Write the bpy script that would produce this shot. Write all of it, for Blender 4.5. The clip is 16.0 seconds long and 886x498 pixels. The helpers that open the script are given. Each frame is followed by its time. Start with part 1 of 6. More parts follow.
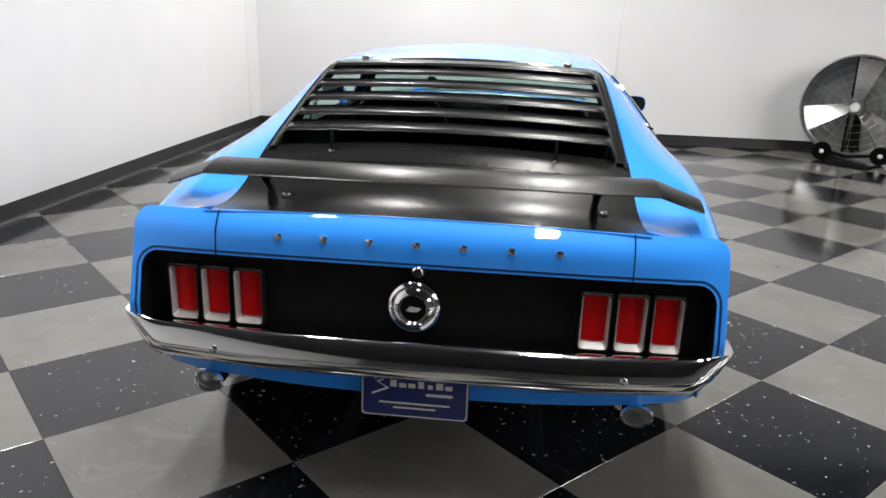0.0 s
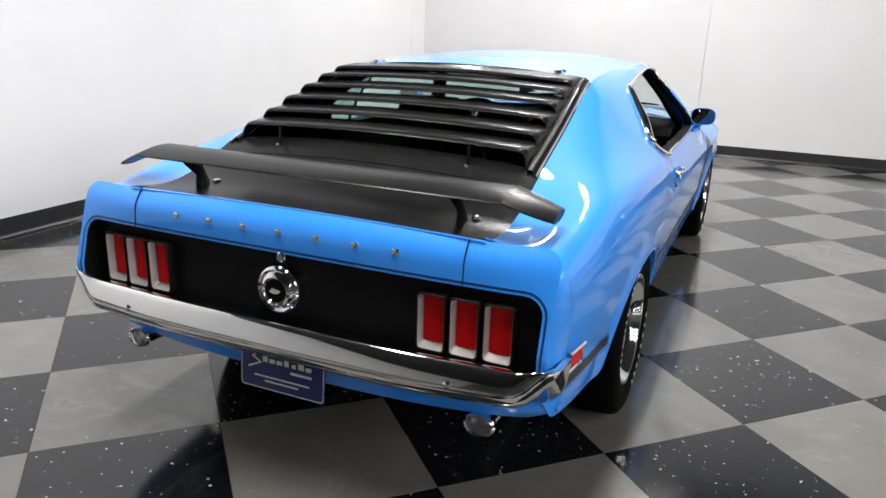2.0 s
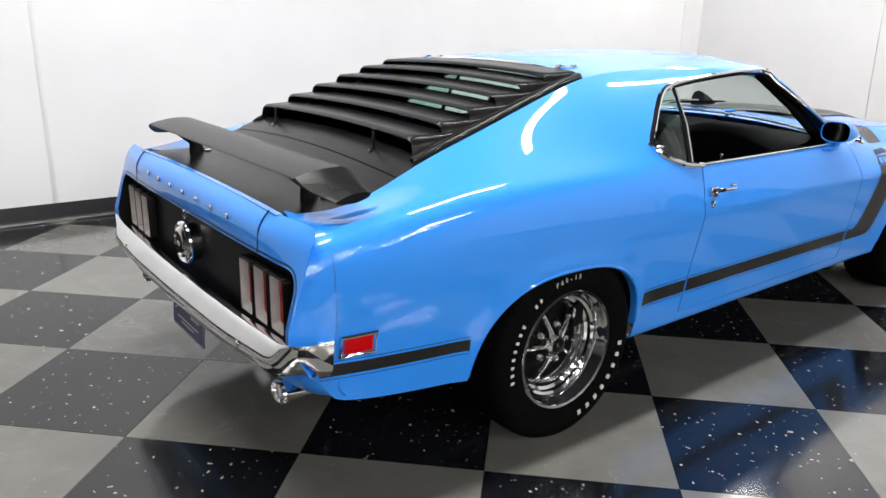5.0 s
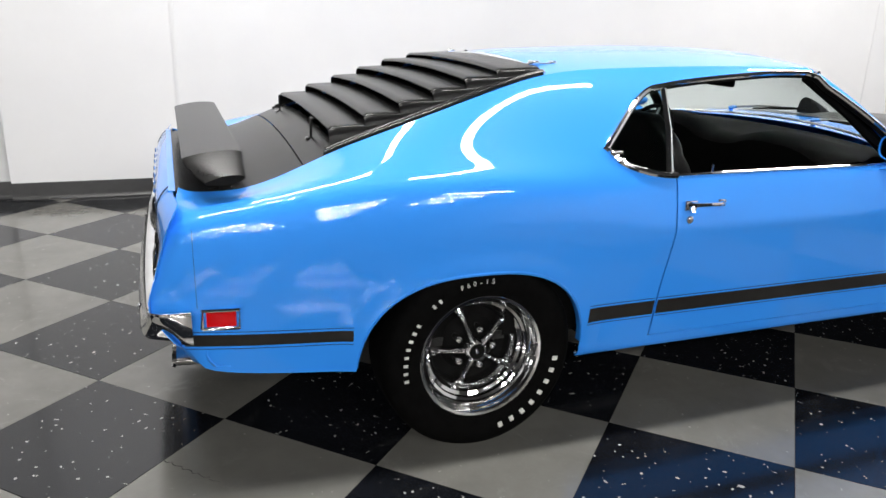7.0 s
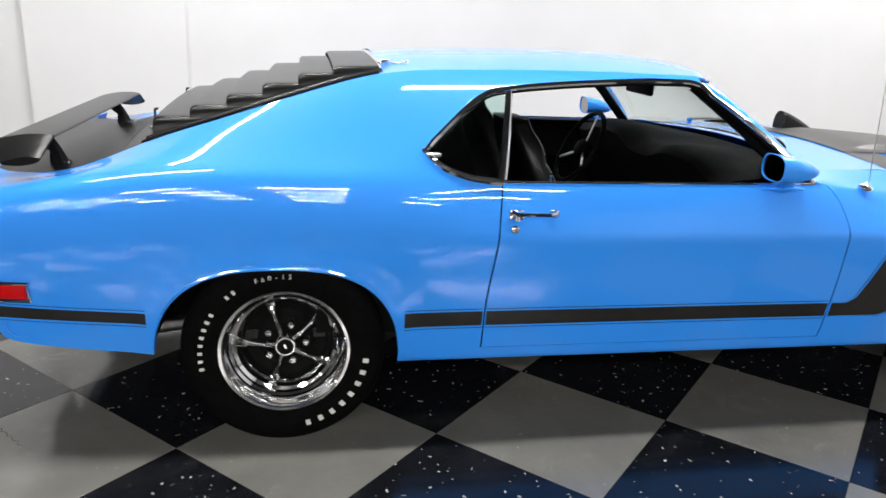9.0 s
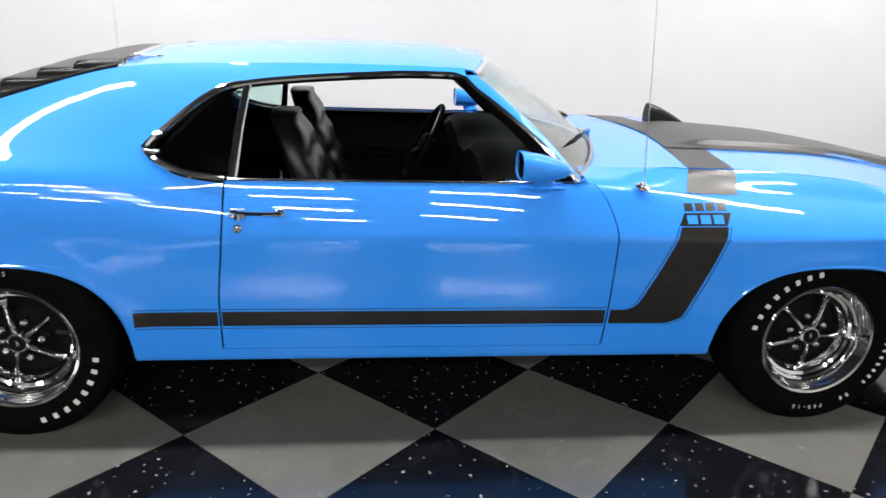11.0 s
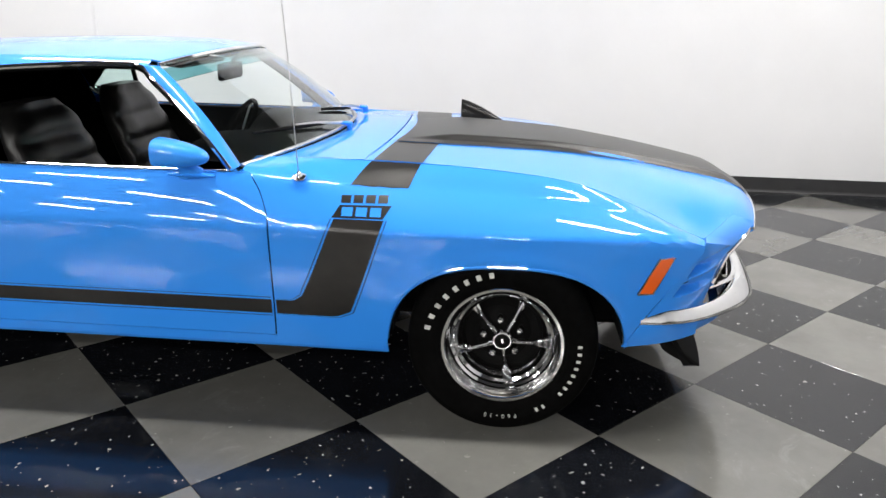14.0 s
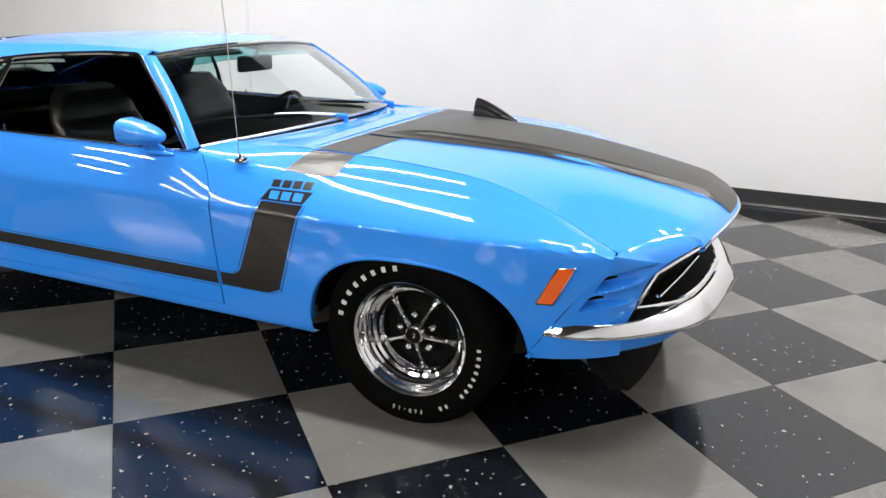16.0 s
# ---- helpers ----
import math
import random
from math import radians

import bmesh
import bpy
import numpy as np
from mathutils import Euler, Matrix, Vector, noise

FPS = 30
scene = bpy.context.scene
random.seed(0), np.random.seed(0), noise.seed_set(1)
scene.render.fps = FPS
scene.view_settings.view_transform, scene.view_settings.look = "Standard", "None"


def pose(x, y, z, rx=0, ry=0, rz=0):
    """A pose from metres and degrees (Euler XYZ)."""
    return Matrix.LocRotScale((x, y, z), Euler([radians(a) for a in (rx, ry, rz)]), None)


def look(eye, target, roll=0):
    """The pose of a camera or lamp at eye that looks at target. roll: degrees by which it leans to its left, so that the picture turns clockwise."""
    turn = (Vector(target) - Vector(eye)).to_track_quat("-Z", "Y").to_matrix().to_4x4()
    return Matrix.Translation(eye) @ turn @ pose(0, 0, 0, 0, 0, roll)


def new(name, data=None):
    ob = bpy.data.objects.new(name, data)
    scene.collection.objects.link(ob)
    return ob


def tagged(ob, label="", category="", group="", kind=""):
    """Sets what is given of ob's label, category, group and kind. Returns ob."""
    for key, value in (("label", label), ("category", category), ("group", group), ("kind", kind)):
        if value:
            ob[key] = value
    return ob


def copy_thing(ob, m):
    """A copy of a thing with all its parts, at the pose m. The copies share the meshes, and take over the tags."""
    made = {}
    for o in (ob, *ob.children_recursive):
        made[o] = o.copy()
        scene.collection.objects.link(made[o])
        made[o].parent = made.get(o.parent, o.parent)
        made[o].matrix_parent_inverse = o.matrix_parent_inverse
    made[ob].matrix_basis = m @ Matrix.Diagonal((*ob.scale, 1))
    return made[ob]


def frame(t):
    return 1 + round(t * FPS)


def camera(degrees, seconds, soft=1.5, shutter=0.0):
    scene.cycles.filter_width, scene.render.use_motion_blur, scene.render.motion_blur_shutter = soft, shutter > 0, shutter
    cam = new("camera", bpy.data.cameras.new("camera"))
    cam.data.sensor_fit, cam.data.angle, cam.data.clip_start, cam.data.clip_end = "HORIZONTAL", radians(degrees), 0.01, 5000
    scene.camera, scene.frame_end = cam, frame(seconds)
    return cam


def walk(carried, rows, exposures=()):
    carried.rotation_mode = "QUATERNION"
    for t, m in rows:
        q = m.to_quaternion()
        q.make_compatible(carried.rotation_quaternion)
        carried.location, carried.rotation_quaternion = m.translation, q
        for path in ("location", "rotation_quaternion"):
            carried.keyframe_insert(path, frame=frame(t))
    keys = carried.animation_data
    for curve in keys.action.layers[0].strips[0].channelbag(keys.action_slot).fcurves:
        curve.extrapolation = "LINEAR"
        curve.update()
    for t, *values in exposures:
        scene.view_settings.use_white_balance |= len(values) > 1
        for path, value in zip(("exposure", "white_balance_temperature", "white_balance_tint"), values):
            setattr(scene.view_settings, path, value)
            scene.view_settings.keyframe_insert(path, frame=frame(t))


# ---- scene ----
cam = camera(62.3, 16.0, shutter=0.3)
PATH = [
    (0, (0.253, -2.792, 1.387), (0.059, -0.894, 0.789), 1.9),
    (0.5, (0.478, -2.783, 1.396), (0.162, -0.901, 0.798), 2.0),
    (1, (0.74, -2.745, 1.404), (0.274, -0.894, 0.805), 1.9),
    (1.5, (0.991, -2.679, 1.402), (0.373, -0.872, 0.806), 1.8),
    (2, (1.237, -2.603, 1.402), (0.467, -0.855, 0.809), 1.8),
    (2.5, (1.47, -2.5, 1.396), (0.549, -0.826, 0.806), 1.7),
    (3, (1.698, -2.377, 1.389), (0.631, -0.791, 0.803), 1.6),
    (5.5, (2.522, -1.517, 1.355), (0.926, -0.465, 0.765), 1.4),
    (6, (2.641, -1.307, 1.363), (0.97, -0.385, 0.765), 1.4),
    (6.5, (2.745, -1.111, 1.355), (1.011, -0.311, 0.76), 1.7),
    (7, (2.831, -0.884, 1.364), (1.046, -0.212, 0.763), 1.8),
    (7.5, (2.911, -0.647, 1.357), (1.084, -0.092, 0.761), 1.8),
    (8, (2.97, -0.388, 1.357), (1.116, 0.063, 0.76), 1.8),
    (8.5, (3.017, -0.129, 1.357), (1.144, 0.244, 0.762), 2.1),
    (9, (3.069, 0.071, 1.376), (1.196, 0.437, 0.777), 2.9),
    (11.5, (3.131, 1.396, 1.424), (1.241, 1.565, 0.792), 2.0),
    (12, (3.158, 1.656, 1.423), (1.263, 1.784, 0.796), 1.9),
    (12.5, (3.172, 1.932, 1.423), (1.274, 2.004, 0.798), 1.7),
    (13, (3.153, 2.197, 1.421), (1.254, 2.216, 0.794), 1.5),
    (13.5, (3.152, 2.455, 1.416), (1.252, 2.405, 0.792), 1.4),
    (14, (3.144, 2.719, 1.412), (1.25, 2.565, 0.79), 1.3),
    (14.5, (3.13, 2.974, 1.413), (1.25, 2.692, 0.79), 1.4),
    (15, (3.084, 3.224, 1.411), (1.232, 2.799, 0.786), 1.4),
    (15.5, (3.022, 3.464, 1.407), (1.209, 2.897, 0.783), 1.4),
    (16, (2.942, 3.7, 1.409), (1.181, 2.988, 0.784), 1.4),
]
walk(cam, [(t, look(eye, target, roll)) for t, eye, target, roll in PATH])


# ---------------------------------------------------------------- light
world = bpy.data.worlds.new("world")
scene.world = world
world.use_nodes = True
world.node_tree.nodes["Background"].inputs[0].default_value = (0.9, 0.95, 1.0, 1)
world.node_tree.nodes["Background"].inputs[1].default_value = 0.02
scene.view_settings.exposure = 0.0
LAMP = 117.0           # glow of a strip light's diffuser

# ---------------------------------------------------------------- materials


def mat(name, color=(0.5, 0.5, 0.5), rough=0.5, metal=0.0, coat=0.0, emit=0.0, ior=None, trans=0.0, spec=None):
    m = bpy.data.materials.new(name)
    m.use_nodes = True
    b = m.node_tree.nodes["Principled BSDF"]
    b.inputs["Base Color"].default_value = (*color, 1)
    b.inputs["Roughness"].default_value = rough
    b.inputs["Metallic"].default_value = metal
    b.inputs["Coat Weight"].default_value = coat
    b.inputs["Coat Roughness"].default_value = 0.02
    b.inputs["Transmission Weight"].default_value = trans
    if ior:
        b.inputs["IOR"].default_value = ior
    if spec is not None:
        b.inputs["Specular IOR Level"].default_value = spec
    if emit:
        b.inputs["Emission Color"].default_value = (*color, 1)
        b.inputs["Emission Strength"].default_value = emit
    return m


def node(m, kind, **values):
    n = m.node_tree.nodes.new(kind)
    for key, value in values.items():
        n.inputs[key].default_value = value
    return n


def link(m, a, out, b, into):
    m.node_tree.links.new(a.outputs[out], b.inputs[into])


def vary(m, low, high, scale=6.0, detail=6.0, bump=0.0, bump_scale=300.0, rough=None):
    """Lets colour, and gloss if asked, drift between two values, with a fine relief."""
    b = m.node_tree.nodes["Principled BSDF"]
    where = node(m, "ShaderNodeTexCoord")
    n = node(m, "ShaderNodeTexNoise", Scale=scale, Detail=detail, Roughness=0.6)
    link(m, where, "Object", n, "Vector")
    ramp = node(m, "ShaderNodeValToRGB")
    ramp.color_ramp.elements[0].position, ramp.color_ramp.elements[1].position = 0.3, 0.7
    ramp.color_ramp.elements[0].color, ramp.color_ramp.elements[1].color = (*low, 1), (*high, 1)
    link(m, n, "Fac", ramp, "Fac")
    link(m, ramp, "Color", b, "Base Color")
    if rough:
        span = node(m, "ShaderNodeMapRange")
        span.inputs["To Min"].default_value, span.inputs["To Max"].default_value = rough
        link(m, n, "Fac", span, "Value")
        link(m, span, "Result", b, "Roughness")
    if bump:
        fine = node(m, "ShaderNodeTexNoise", Scale=bump_scale, Detail=3.0)
        link(m, where, "Object", fine, "Vector")
        raised = node(m, "ShaderNodeBump", Strength=bump, Distance=0.002)
        link(m, fine, "Fac", raised, "Height")
        link(m, raised, "Normal", b, "Normal")
    return m


BLUE = mat("blue paint", (0.032, 0.270, 0.88), 0.45, 0.0, 1.0, spec=0.1)
SATIN = vary(mat("worn satin black hood paint", rough=0.35, spec=0.45), (0.014, 0.0135, 0.013), (0.024, 0.023, 0.022), 7, bump=0.05, bump_scale=90)
BLACK = vary(mat("satin black paint", rough=0.27, spec=0.14), (0.006, 0.006, 0.006), (0.011, 0.011, 0.0115), 12)
STRIPE = vary(mat("black stripe vinyl", rough=0.3, spec=0.4), (0.012, 0.011, 0.010), (0.02, 0.018, 0.016), 20)
PIN = mat("dark blue pinstripe", (0.006, 0.03, 0.12), 0.3)
MATTE = mat("matte black", (0.003, 0.003, 0.003), 0.7, spec=0.08)
PANEL = vary(mat("matt black tail panel", rough=0.5, spec=0.12), (0.003, 0.003, 0.003), (0.006, 0.006, 0.006), 14)
RUBBER = vary(mat("tyre rubber", rough=0.75, spec=0.04), (0.0012, 0.0012, 0.0012), (0.003, 0.003, 0.003), 30, bump=0.15)
CHROME = vary(mat("chrome", (0.8, 0.8, 0.8), 0.05, 1.0), (0.78, 0.78, 0.79), (0.86, 0.86, 0.86), 8, rough=(0.03, 0.09))
STEEL = vary(mat("brushed steel", (0.5, 0.5, 0.5), 0.3, 1.0), (0.42, 0.42, 0.42), (0.6, 0.6, 0.6), 30, rough=(0.25, 0.4))
RED = mat("red lens", (0.50, 0.002, 0.004), 0.2, 0.0, 0.08, spec=0.15)
ORANGE = mat("amber lens", (0.9, 0.13, 0.01), 0.15, 0.0, 1.0)
SILVER = vary(mat("silver painted bezel", rough=0.42, metal=0.35), (0.32, 0.295, 0.285), (0.40, 0.37, 0.36), 18)
WHITE = mat("white tyre paint", (0.6, 0.6, 0.57), 0.55)
PLATE = mat("navy plate", (0.006, 0.015, 0.11), 0.35, 0.0, 0.3)
LEATHER = vary(mat("black vinyl upholstery", rough=0.33, spec=0.3), (0.003, 0.003, 0.003), (0.007, 0.007, 0.007), 15, bump=0.3)
CARPET = vary(mat("black carpet", rough=0.9), (0.006, 0.006, 0.006), (0.014, 0.014, 0.014), 60, bump=0.4)
GLASS = mat("clear glass", (0.85, 0.95, 0.92), 0.0, 0.0, 0.0, 0.0, 1.45, 1.0)
SCREEN = mat("clear windscreen glass", (0.88, 0.96, 0.94), 0.0, 0.0, 0.0, 0.0, 1.5, 1.0)
TINT = mat("green tinted glass", (0.66, 0.86, 0.81), 0.0, 0.0, 0.0, 0.0, 1.45, 1.0)
BAND = mat("blue-green tinted band", (0.30, 0.70, 0.76), 0.0, 0.0, 0.0, 0.0, 1.45, 1.0)
MIRROR = mat("dark mirror glass", (0.30, 0.31, 0.33), 0.02, 1.0)
WALL = vary(mat("white wall paint", rough=0.6), (0.615, 0.615, 0.625), (0.655, 0.655, 0.665), 1.3, bump=0.08, bump_scale=160)
BASE = vary(mat("black vinyl cove base", rough=0.35), (0.008, 0.008, 0.009), (0.016, 0.016, 0.017), 9)
CEIL = vary(mat("dark ceiling paint", rough=0.9), (0.03, 0.03, 0.031), (0.05, 0.05, 0.051), 4)
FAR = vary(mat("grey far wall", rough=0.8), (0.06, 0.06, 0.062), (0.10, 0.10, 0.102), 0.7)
GLOW = mat("glowing lamp diffuser", (1.0, 0.98, 0.95), 0.5, emit=LAMP)
FANGREY = vary(mat("galvanised fan drum", rough=0.4, metal=0.7), (0.16, 0.16, 0.15), (0.3, 0.3, 0.28), 8)


def tile_mat(name, low, high, fleck, amount, scuff):
    """Polished vinyl tile: drifting tone, scuffs and small pale flecks."""
    m = mat(name, low, 0.2, 0.0, 0.0)
    b = m.node_tree.nodes["Principled BSDF"]
    where = node(m, "ShaderNodeNewGeometry")
    broad = node(m, "ShaderNodeTexNoise", Scale=2.2, Detail=7.0, Roughness=0.65)
    link(m, where, "Position", broad, "Vector")
    ramp = node(m, "ShaderNodeValToRGB")
    ramp.color_ramp.elements[0].position, ramp.color_ramp.elements[1].position = 0.3, 0.72
    ramp.color_ramp.elements[0].color, ramp.color_ramp.elements[1].color = (*low, 1), (*high, 1)
    link(m, broad, "Fac", ramp, "Fac")
    own = node(m, "ShaderNodeObjectInfo")
    tone = node(m, "ShaderNodeMapRange")
    tone.inputs["To Min"].default_value, tone.inputs["To Max"].default_value = 0.86, 1.14
    link(m, own, "Random", tone, "Value")
    shade = node(m, "ShaderNodeVectorMath")
    shade.operation = "SCALE"
    link(m, ramp, "Color", shade, 0)
    link(m, tone, "Result", shade, "Scale")
    cell = node(m, "ShaderNodeTexNoise", Scale=38.0, Detail=2.0, Roughness=0.5)
    link(m, where, "Position", cell, "Vector")
    cut = node(m, "ShaderNodeValToRGB")
    cut.color_ramp.elements[0].position, cut.color_ramp.elements[1].position = amount, amount + 0.02
    link(m, cell, "Fac", cut, "Fac")
    mix = node(m, "ShaderNodeMix")
    mix.data_type = "RGBA"
    mix.inputs["B"].default_value = (*fleck, 1)
    mix.inputs[7].default_value = (*fleck, 1)
    link(m, cut, "Color", mix, 0)
    m.node_tree.links.new(shade.outputs[0], mix.inputs[6])
    # faint pale scuffs dragged across the floor
    rub = node(m, "ShaderNodeTexNoise", Scale=3.4, Detail=9.0, Roughness=0.78, Distortion=1.6)
    link(m, where, "Position", rub, "Vector")
    worn = node(m, "ShaderNodeMapRange")
    worn.inputs["From Min"].default_value, worn.inputs["From Max"].default_value = 0.56, 0.78
    worn.inputs["To Min"].default_value, worn.inputs["To Max"].default_value = 0.0, scuff
    link(m, rub, "Fac", worn, "Value")
    over = node(m, "ShaderNodeMix")
    over.data_type = "RGBA"
    over.inputs[7].default_value = (0.30, 0.295, 0.28, 1)
    link(m, worn, "Result", over, 0)
    m.node_tree.links.new(mix.outputs[2], over.inputs[6])
    m.node_tree.links.new(over.outputs[2], b.inputs["Base Color"])
    gloss = node(m, "ShaderNodeMapRange")
    gloss.inputs["To Min"].default_value, gloss.inputs["To Max"].default_value = 0.06, 0.19
    link(m, broad, "Fac", gloss, "Value")
    link(m, gloss, "Result", b, "Roughness")
    return m


LIGHT_TILE = tile_mat("grey vinyl tile", (0.112, 0.110, 0.101), (0.162, 0.158, 0.146), (0.22, 0.215, 0.20), 0.72, 0.35)
DARK_TILE = tile_mat("black flecked vinyl tile", (0.003, 0.0034, 0.0045), (0.008, 0.009, 0.012), (0.30, 0.30, 0.29), 0.685, 0.07)
LIGHT_TILE.node_tree.nodes["Principled BSDF"].inputs["Specular IOR Level"].default_value = 0.7
DARK_TILE.node_tree.nodes["Principled BSDF"].inputs["Specular IOR Level"].default_value = 0.5

# ---------------------------------------------------------------- mesh helpers


def thing(name, label, category, group="", kind="", at=(0, 0, 0)):
    ob = new(name)
    ob.location = at
    return tagged(ob, label, category, group, kind)


def finish(bm, name, material, angle=40):
    me = bpy.data.meshes.new(name)
    bm.to_mesh(me)
    bm.free()
    me.materials.append(material)
    me.polygons.foreach_set("use_smooth", [True] * len(me.polygons))
    me.set_sharp_from_angle(angle=radians(angle))
    return me


def part(name, bm, material, parent=None, label="", angle=40):
    ob = new(name, finish(bm, name, material, angle))
    ob.parent = parent
    if label:
        ob["label"] = label
    return ob


def grid(columns, closed=False):
    """A sheet through columns of points, all of one length."""
    bm = bmesh.new()
    rows = [[bm.verts.new(p) for p in col] for col in columns]
    if closed:
        rows.append(rows[0])
    for a, b in zip(rows, rows[1:]):
        for i in range(len(a) - 1):
            try:
                bm.faces.new((a[i], b[i], b[i + 1], a[i + 1]))
            except ValueError:
                pass
    return bm


def thick(bm, depth, inward=True):
    """Gives a sheet a second skin and an edge."""
    bmesh.ops.remove_doubles(bm, verts=bm.verts, dist=0.0002)
    bmesh.ops.recalc_face_normals(bm, faces=bm.faces)
    bmesh.ops.solidify(bm, geom=bm.faces[:] + bm.edges[:] + bm.verts[:], thickness=depth)
    bmesh.ops.recalc_face_normals(bm, faces=bm.faces)
    return bm


def shell(bm, depth, core=(0.0, 1.3, 0.35)):
    """Gives a body panel its thickness, on the side that faces the car's core."""
    bmesh.ops.remove_doubles(bm, verts=bm.verts, dist=0.0002)
    bmesh.ops.recalc_face_normals(bm, faces=bm.faces)
    core = Vector(core)
    for group in islands(bm):
        if sum(f.normal.dot(f.calc_center_median() - core) * f.calc_area() for f in group) < 0:
            bmesh.ops.reverse_faces(bm, faces=group)
    bm.normal_update()
    faces = bm.faces[:]
    edges = [(e.verts[0], e.verts[1], e.link_faces[0]) for e in bm.edges if len(e.link_faces) == 1]
    inner = {v: bm.verts.new(v.co - v.normal * depth) for v in bm.verts[:]}
    for f in faces:
        bm.faces.new([inner[v] for v in reversed(f.verts)])
    for p, q, f in edges:
        order = list(f.verts)
        if order[(order.index(p) + 1) % len(order)] is not q:
            p, q = q, p
        bm.faces.new((q, p, inner[p], inner[q]))
    bm.normal_update()
    return bm


def islands(bm):
    """Groups of faces that hang together."""
    seen, out = set(), []
    for f in bm.faces:
        if f in seen:
            continue
        group, stack = [], [f]
        seen.add(f)
        while stack:
            g = stack.pop()
            group.append(g)
            for e in g.edges:
                for h in e.link_faces:
                    if h not in seen:
                        seen.add(h)
                        stack.append(h)
        out.append(group)
    return out


def mirrored(bm):
    for v in bm.verts:
        v.co.x = -v.co.x
    bmesh.ops.reverse_faces(bm, faces=bm.faces)
    return bm


def box(size, at=(0, 0, 0), bevel=0.0, segments=2, turn=(0, 0, 0)):
    bm = bmesh.new()
    bmesh.ops.create_cube(bm, size=1, matrix=Matrix.Diagonal((*size, 1)))
    if bevel:
        bmesh.ops.bevel(bm, geom=bm.edges[:], offset=bevel, segments=segments, affect="EDGES", profile=0.5)
    bmesh.ops.transform(bm, matrix=pose(*at, *turn), verts=bm.verts)
    return bm


def join(*parts_):
    """Several meshes as one."""
    out = bmesh.new()
    for bm in parts_:
        me = bpy.data.meshes.new("joined")
        bm.to_mesh(me)
        bm.free()
        out.from_mesh(me)
        bpy.data.meshes.remove(me)
    return out


def tube(path, radius, n=8, flat=1.0, up=(0, 0, 1)):
    """A rod along a path; radius may be a list; flat squeezes it along up."""
    bm = bmesh.new()
    rings = []
    path = [Vector(p) for p in path]
    for i, p in enumerate(path):
        d = (path[min(i + 1, len(path) - 1)] - path[max(i - 1, 0)]).normalized()
        side = d.cross(Vector(up))
        side = side.normalized() if side.length > 1e-4 else Vector((1, 0, 0))
        above = side.cross(d).normalized()
        r = radius[i] if isinstance(radius, (list, tuple)) else radius
        rings.append([bm.verts.new(p + side * r * math.cos(a) + above * r * flat * math.sin(a)) for a in [2 * math.pi * k / n for k in range(n)]])
    for a, b in zip(rings, rings[1:]):
        for k in range(n):
            bm.faces.new((a[k], a[(k + 1) % n], b[(k + 1) % n], b[k]))
    bm.faces.new(rings[0][::-1])
    bm.faces.new(rings[-1])
    bmesh.ops.recalc_face_normals(bm, faces=bm.faces)
    return bm


def lathe(profile, n=48, axis="x"):
    """Turns a profile of (along, radius) round an axis."""
    bm = bmesh.new()
    rings = []
    for along, r in profile:
        ring = []
        for k in range(n):
            a = 2 * math.pi * k / n
            u, v = r * math.cos(a), r * math.sin(a)
            ring.append(bm.verts.new((along, u, v) if axis == "x" else (u, along, v) if axis == "y" else (u, v, along)))
        rings.append(ring)
    for a, b in zip(rings, rings[1:]):
        for k in range(n):
            bm.faces.new((a[k], a[(k + 1) % n], b[(k + 1) % n], b[k]))
    bmesh.ops.remove_doubles(bm, verts=bm.verts, dist=1e-5)
    bmesh.ops.recalc_face_normals(bm, faces=bm.faces)
    return bm


def prism(outline, depth, at=None):
    """A flat outline in (x, y), given a depth along z and laid out by a pose."""
    bm = bmesh.new()
    low = [bm.verts.new((x, y, 0)) for x, y in outline]
    high = [bm.verts.new((x, y, depth)) for x, y in outline]
    bm.faces.new(low[::-1])
    bm.faces.new(high)
    for i in range(len(low)):
        j = (i + 1) % len(low)
        bm.faces.new((low[i], low[j], high[j], high[i]))
    if at is not None:
        bmesh.ops.transform(bm, matrix=at, verts=bm.verts)
    bmesh.ops.recalc_face_normals(bm, faces=bm.faces)
    return bm


def moved(bm, m):
    bmesh.ops.transform(bm, matrix=m, verts=bm.verts)
    return bm


def spline(keys):
    """A smooth curve through (place, value) keys."""
    xs, vs = [k[0] for k in keys], [k[1] for k in keys]
    n = len(xs)
    ds = [(vs[i + 1] - vs[i]) / (xs[i + 1] - xs[i]) for i in range(n - 1)]
    ms = [ds[0]]
    for i in range(1, n - 1):
        a, b = ds[i - 1], ds[i]
        ms.append(0.0 if a * b <= 0 else 2 * a * b / (a + b))
    ms.append(ds[-1])

    def at(x):
        x = min(max(x, xs[0]), xs[-1])
        i = 0
        while i < n - 2 and x > xs[i + 1]:
            i += 1
        h = xs[i + 1] - xs[i]
        t = (x - xs[i]) / h
        return (vs[i] * (1 + 2 * t) * (1 - t) ** 2 + ms[i] * h * t * (1 - t) ** 2
                + vs[i + 1] * t * t * (3 - 2 * t) + ms[i + 1] * h * t * t * (t - 1))
    return at


def steps(a, b, n):
    return [a + (b - a) * i / n for i in range(n + 1)]


def rounded(w, h, r, n=6, cx=0.0, cy=0.0):
    """Outline of a rectangle with round corners."""
    out = []
    for sx, sy, a0 in ((1, 1, 0), (-1, 1, 90), (-1, -1, 180), (1, -1, 270)):
        for k in range(n + 1):
            a = radians(a0 + 90 * k / n)
            out.append((cx + sx * (w / 2 - r) + r * math.cos(a), cy + sy * (h / 2 - r) + r * math.sin(a)))
    return out


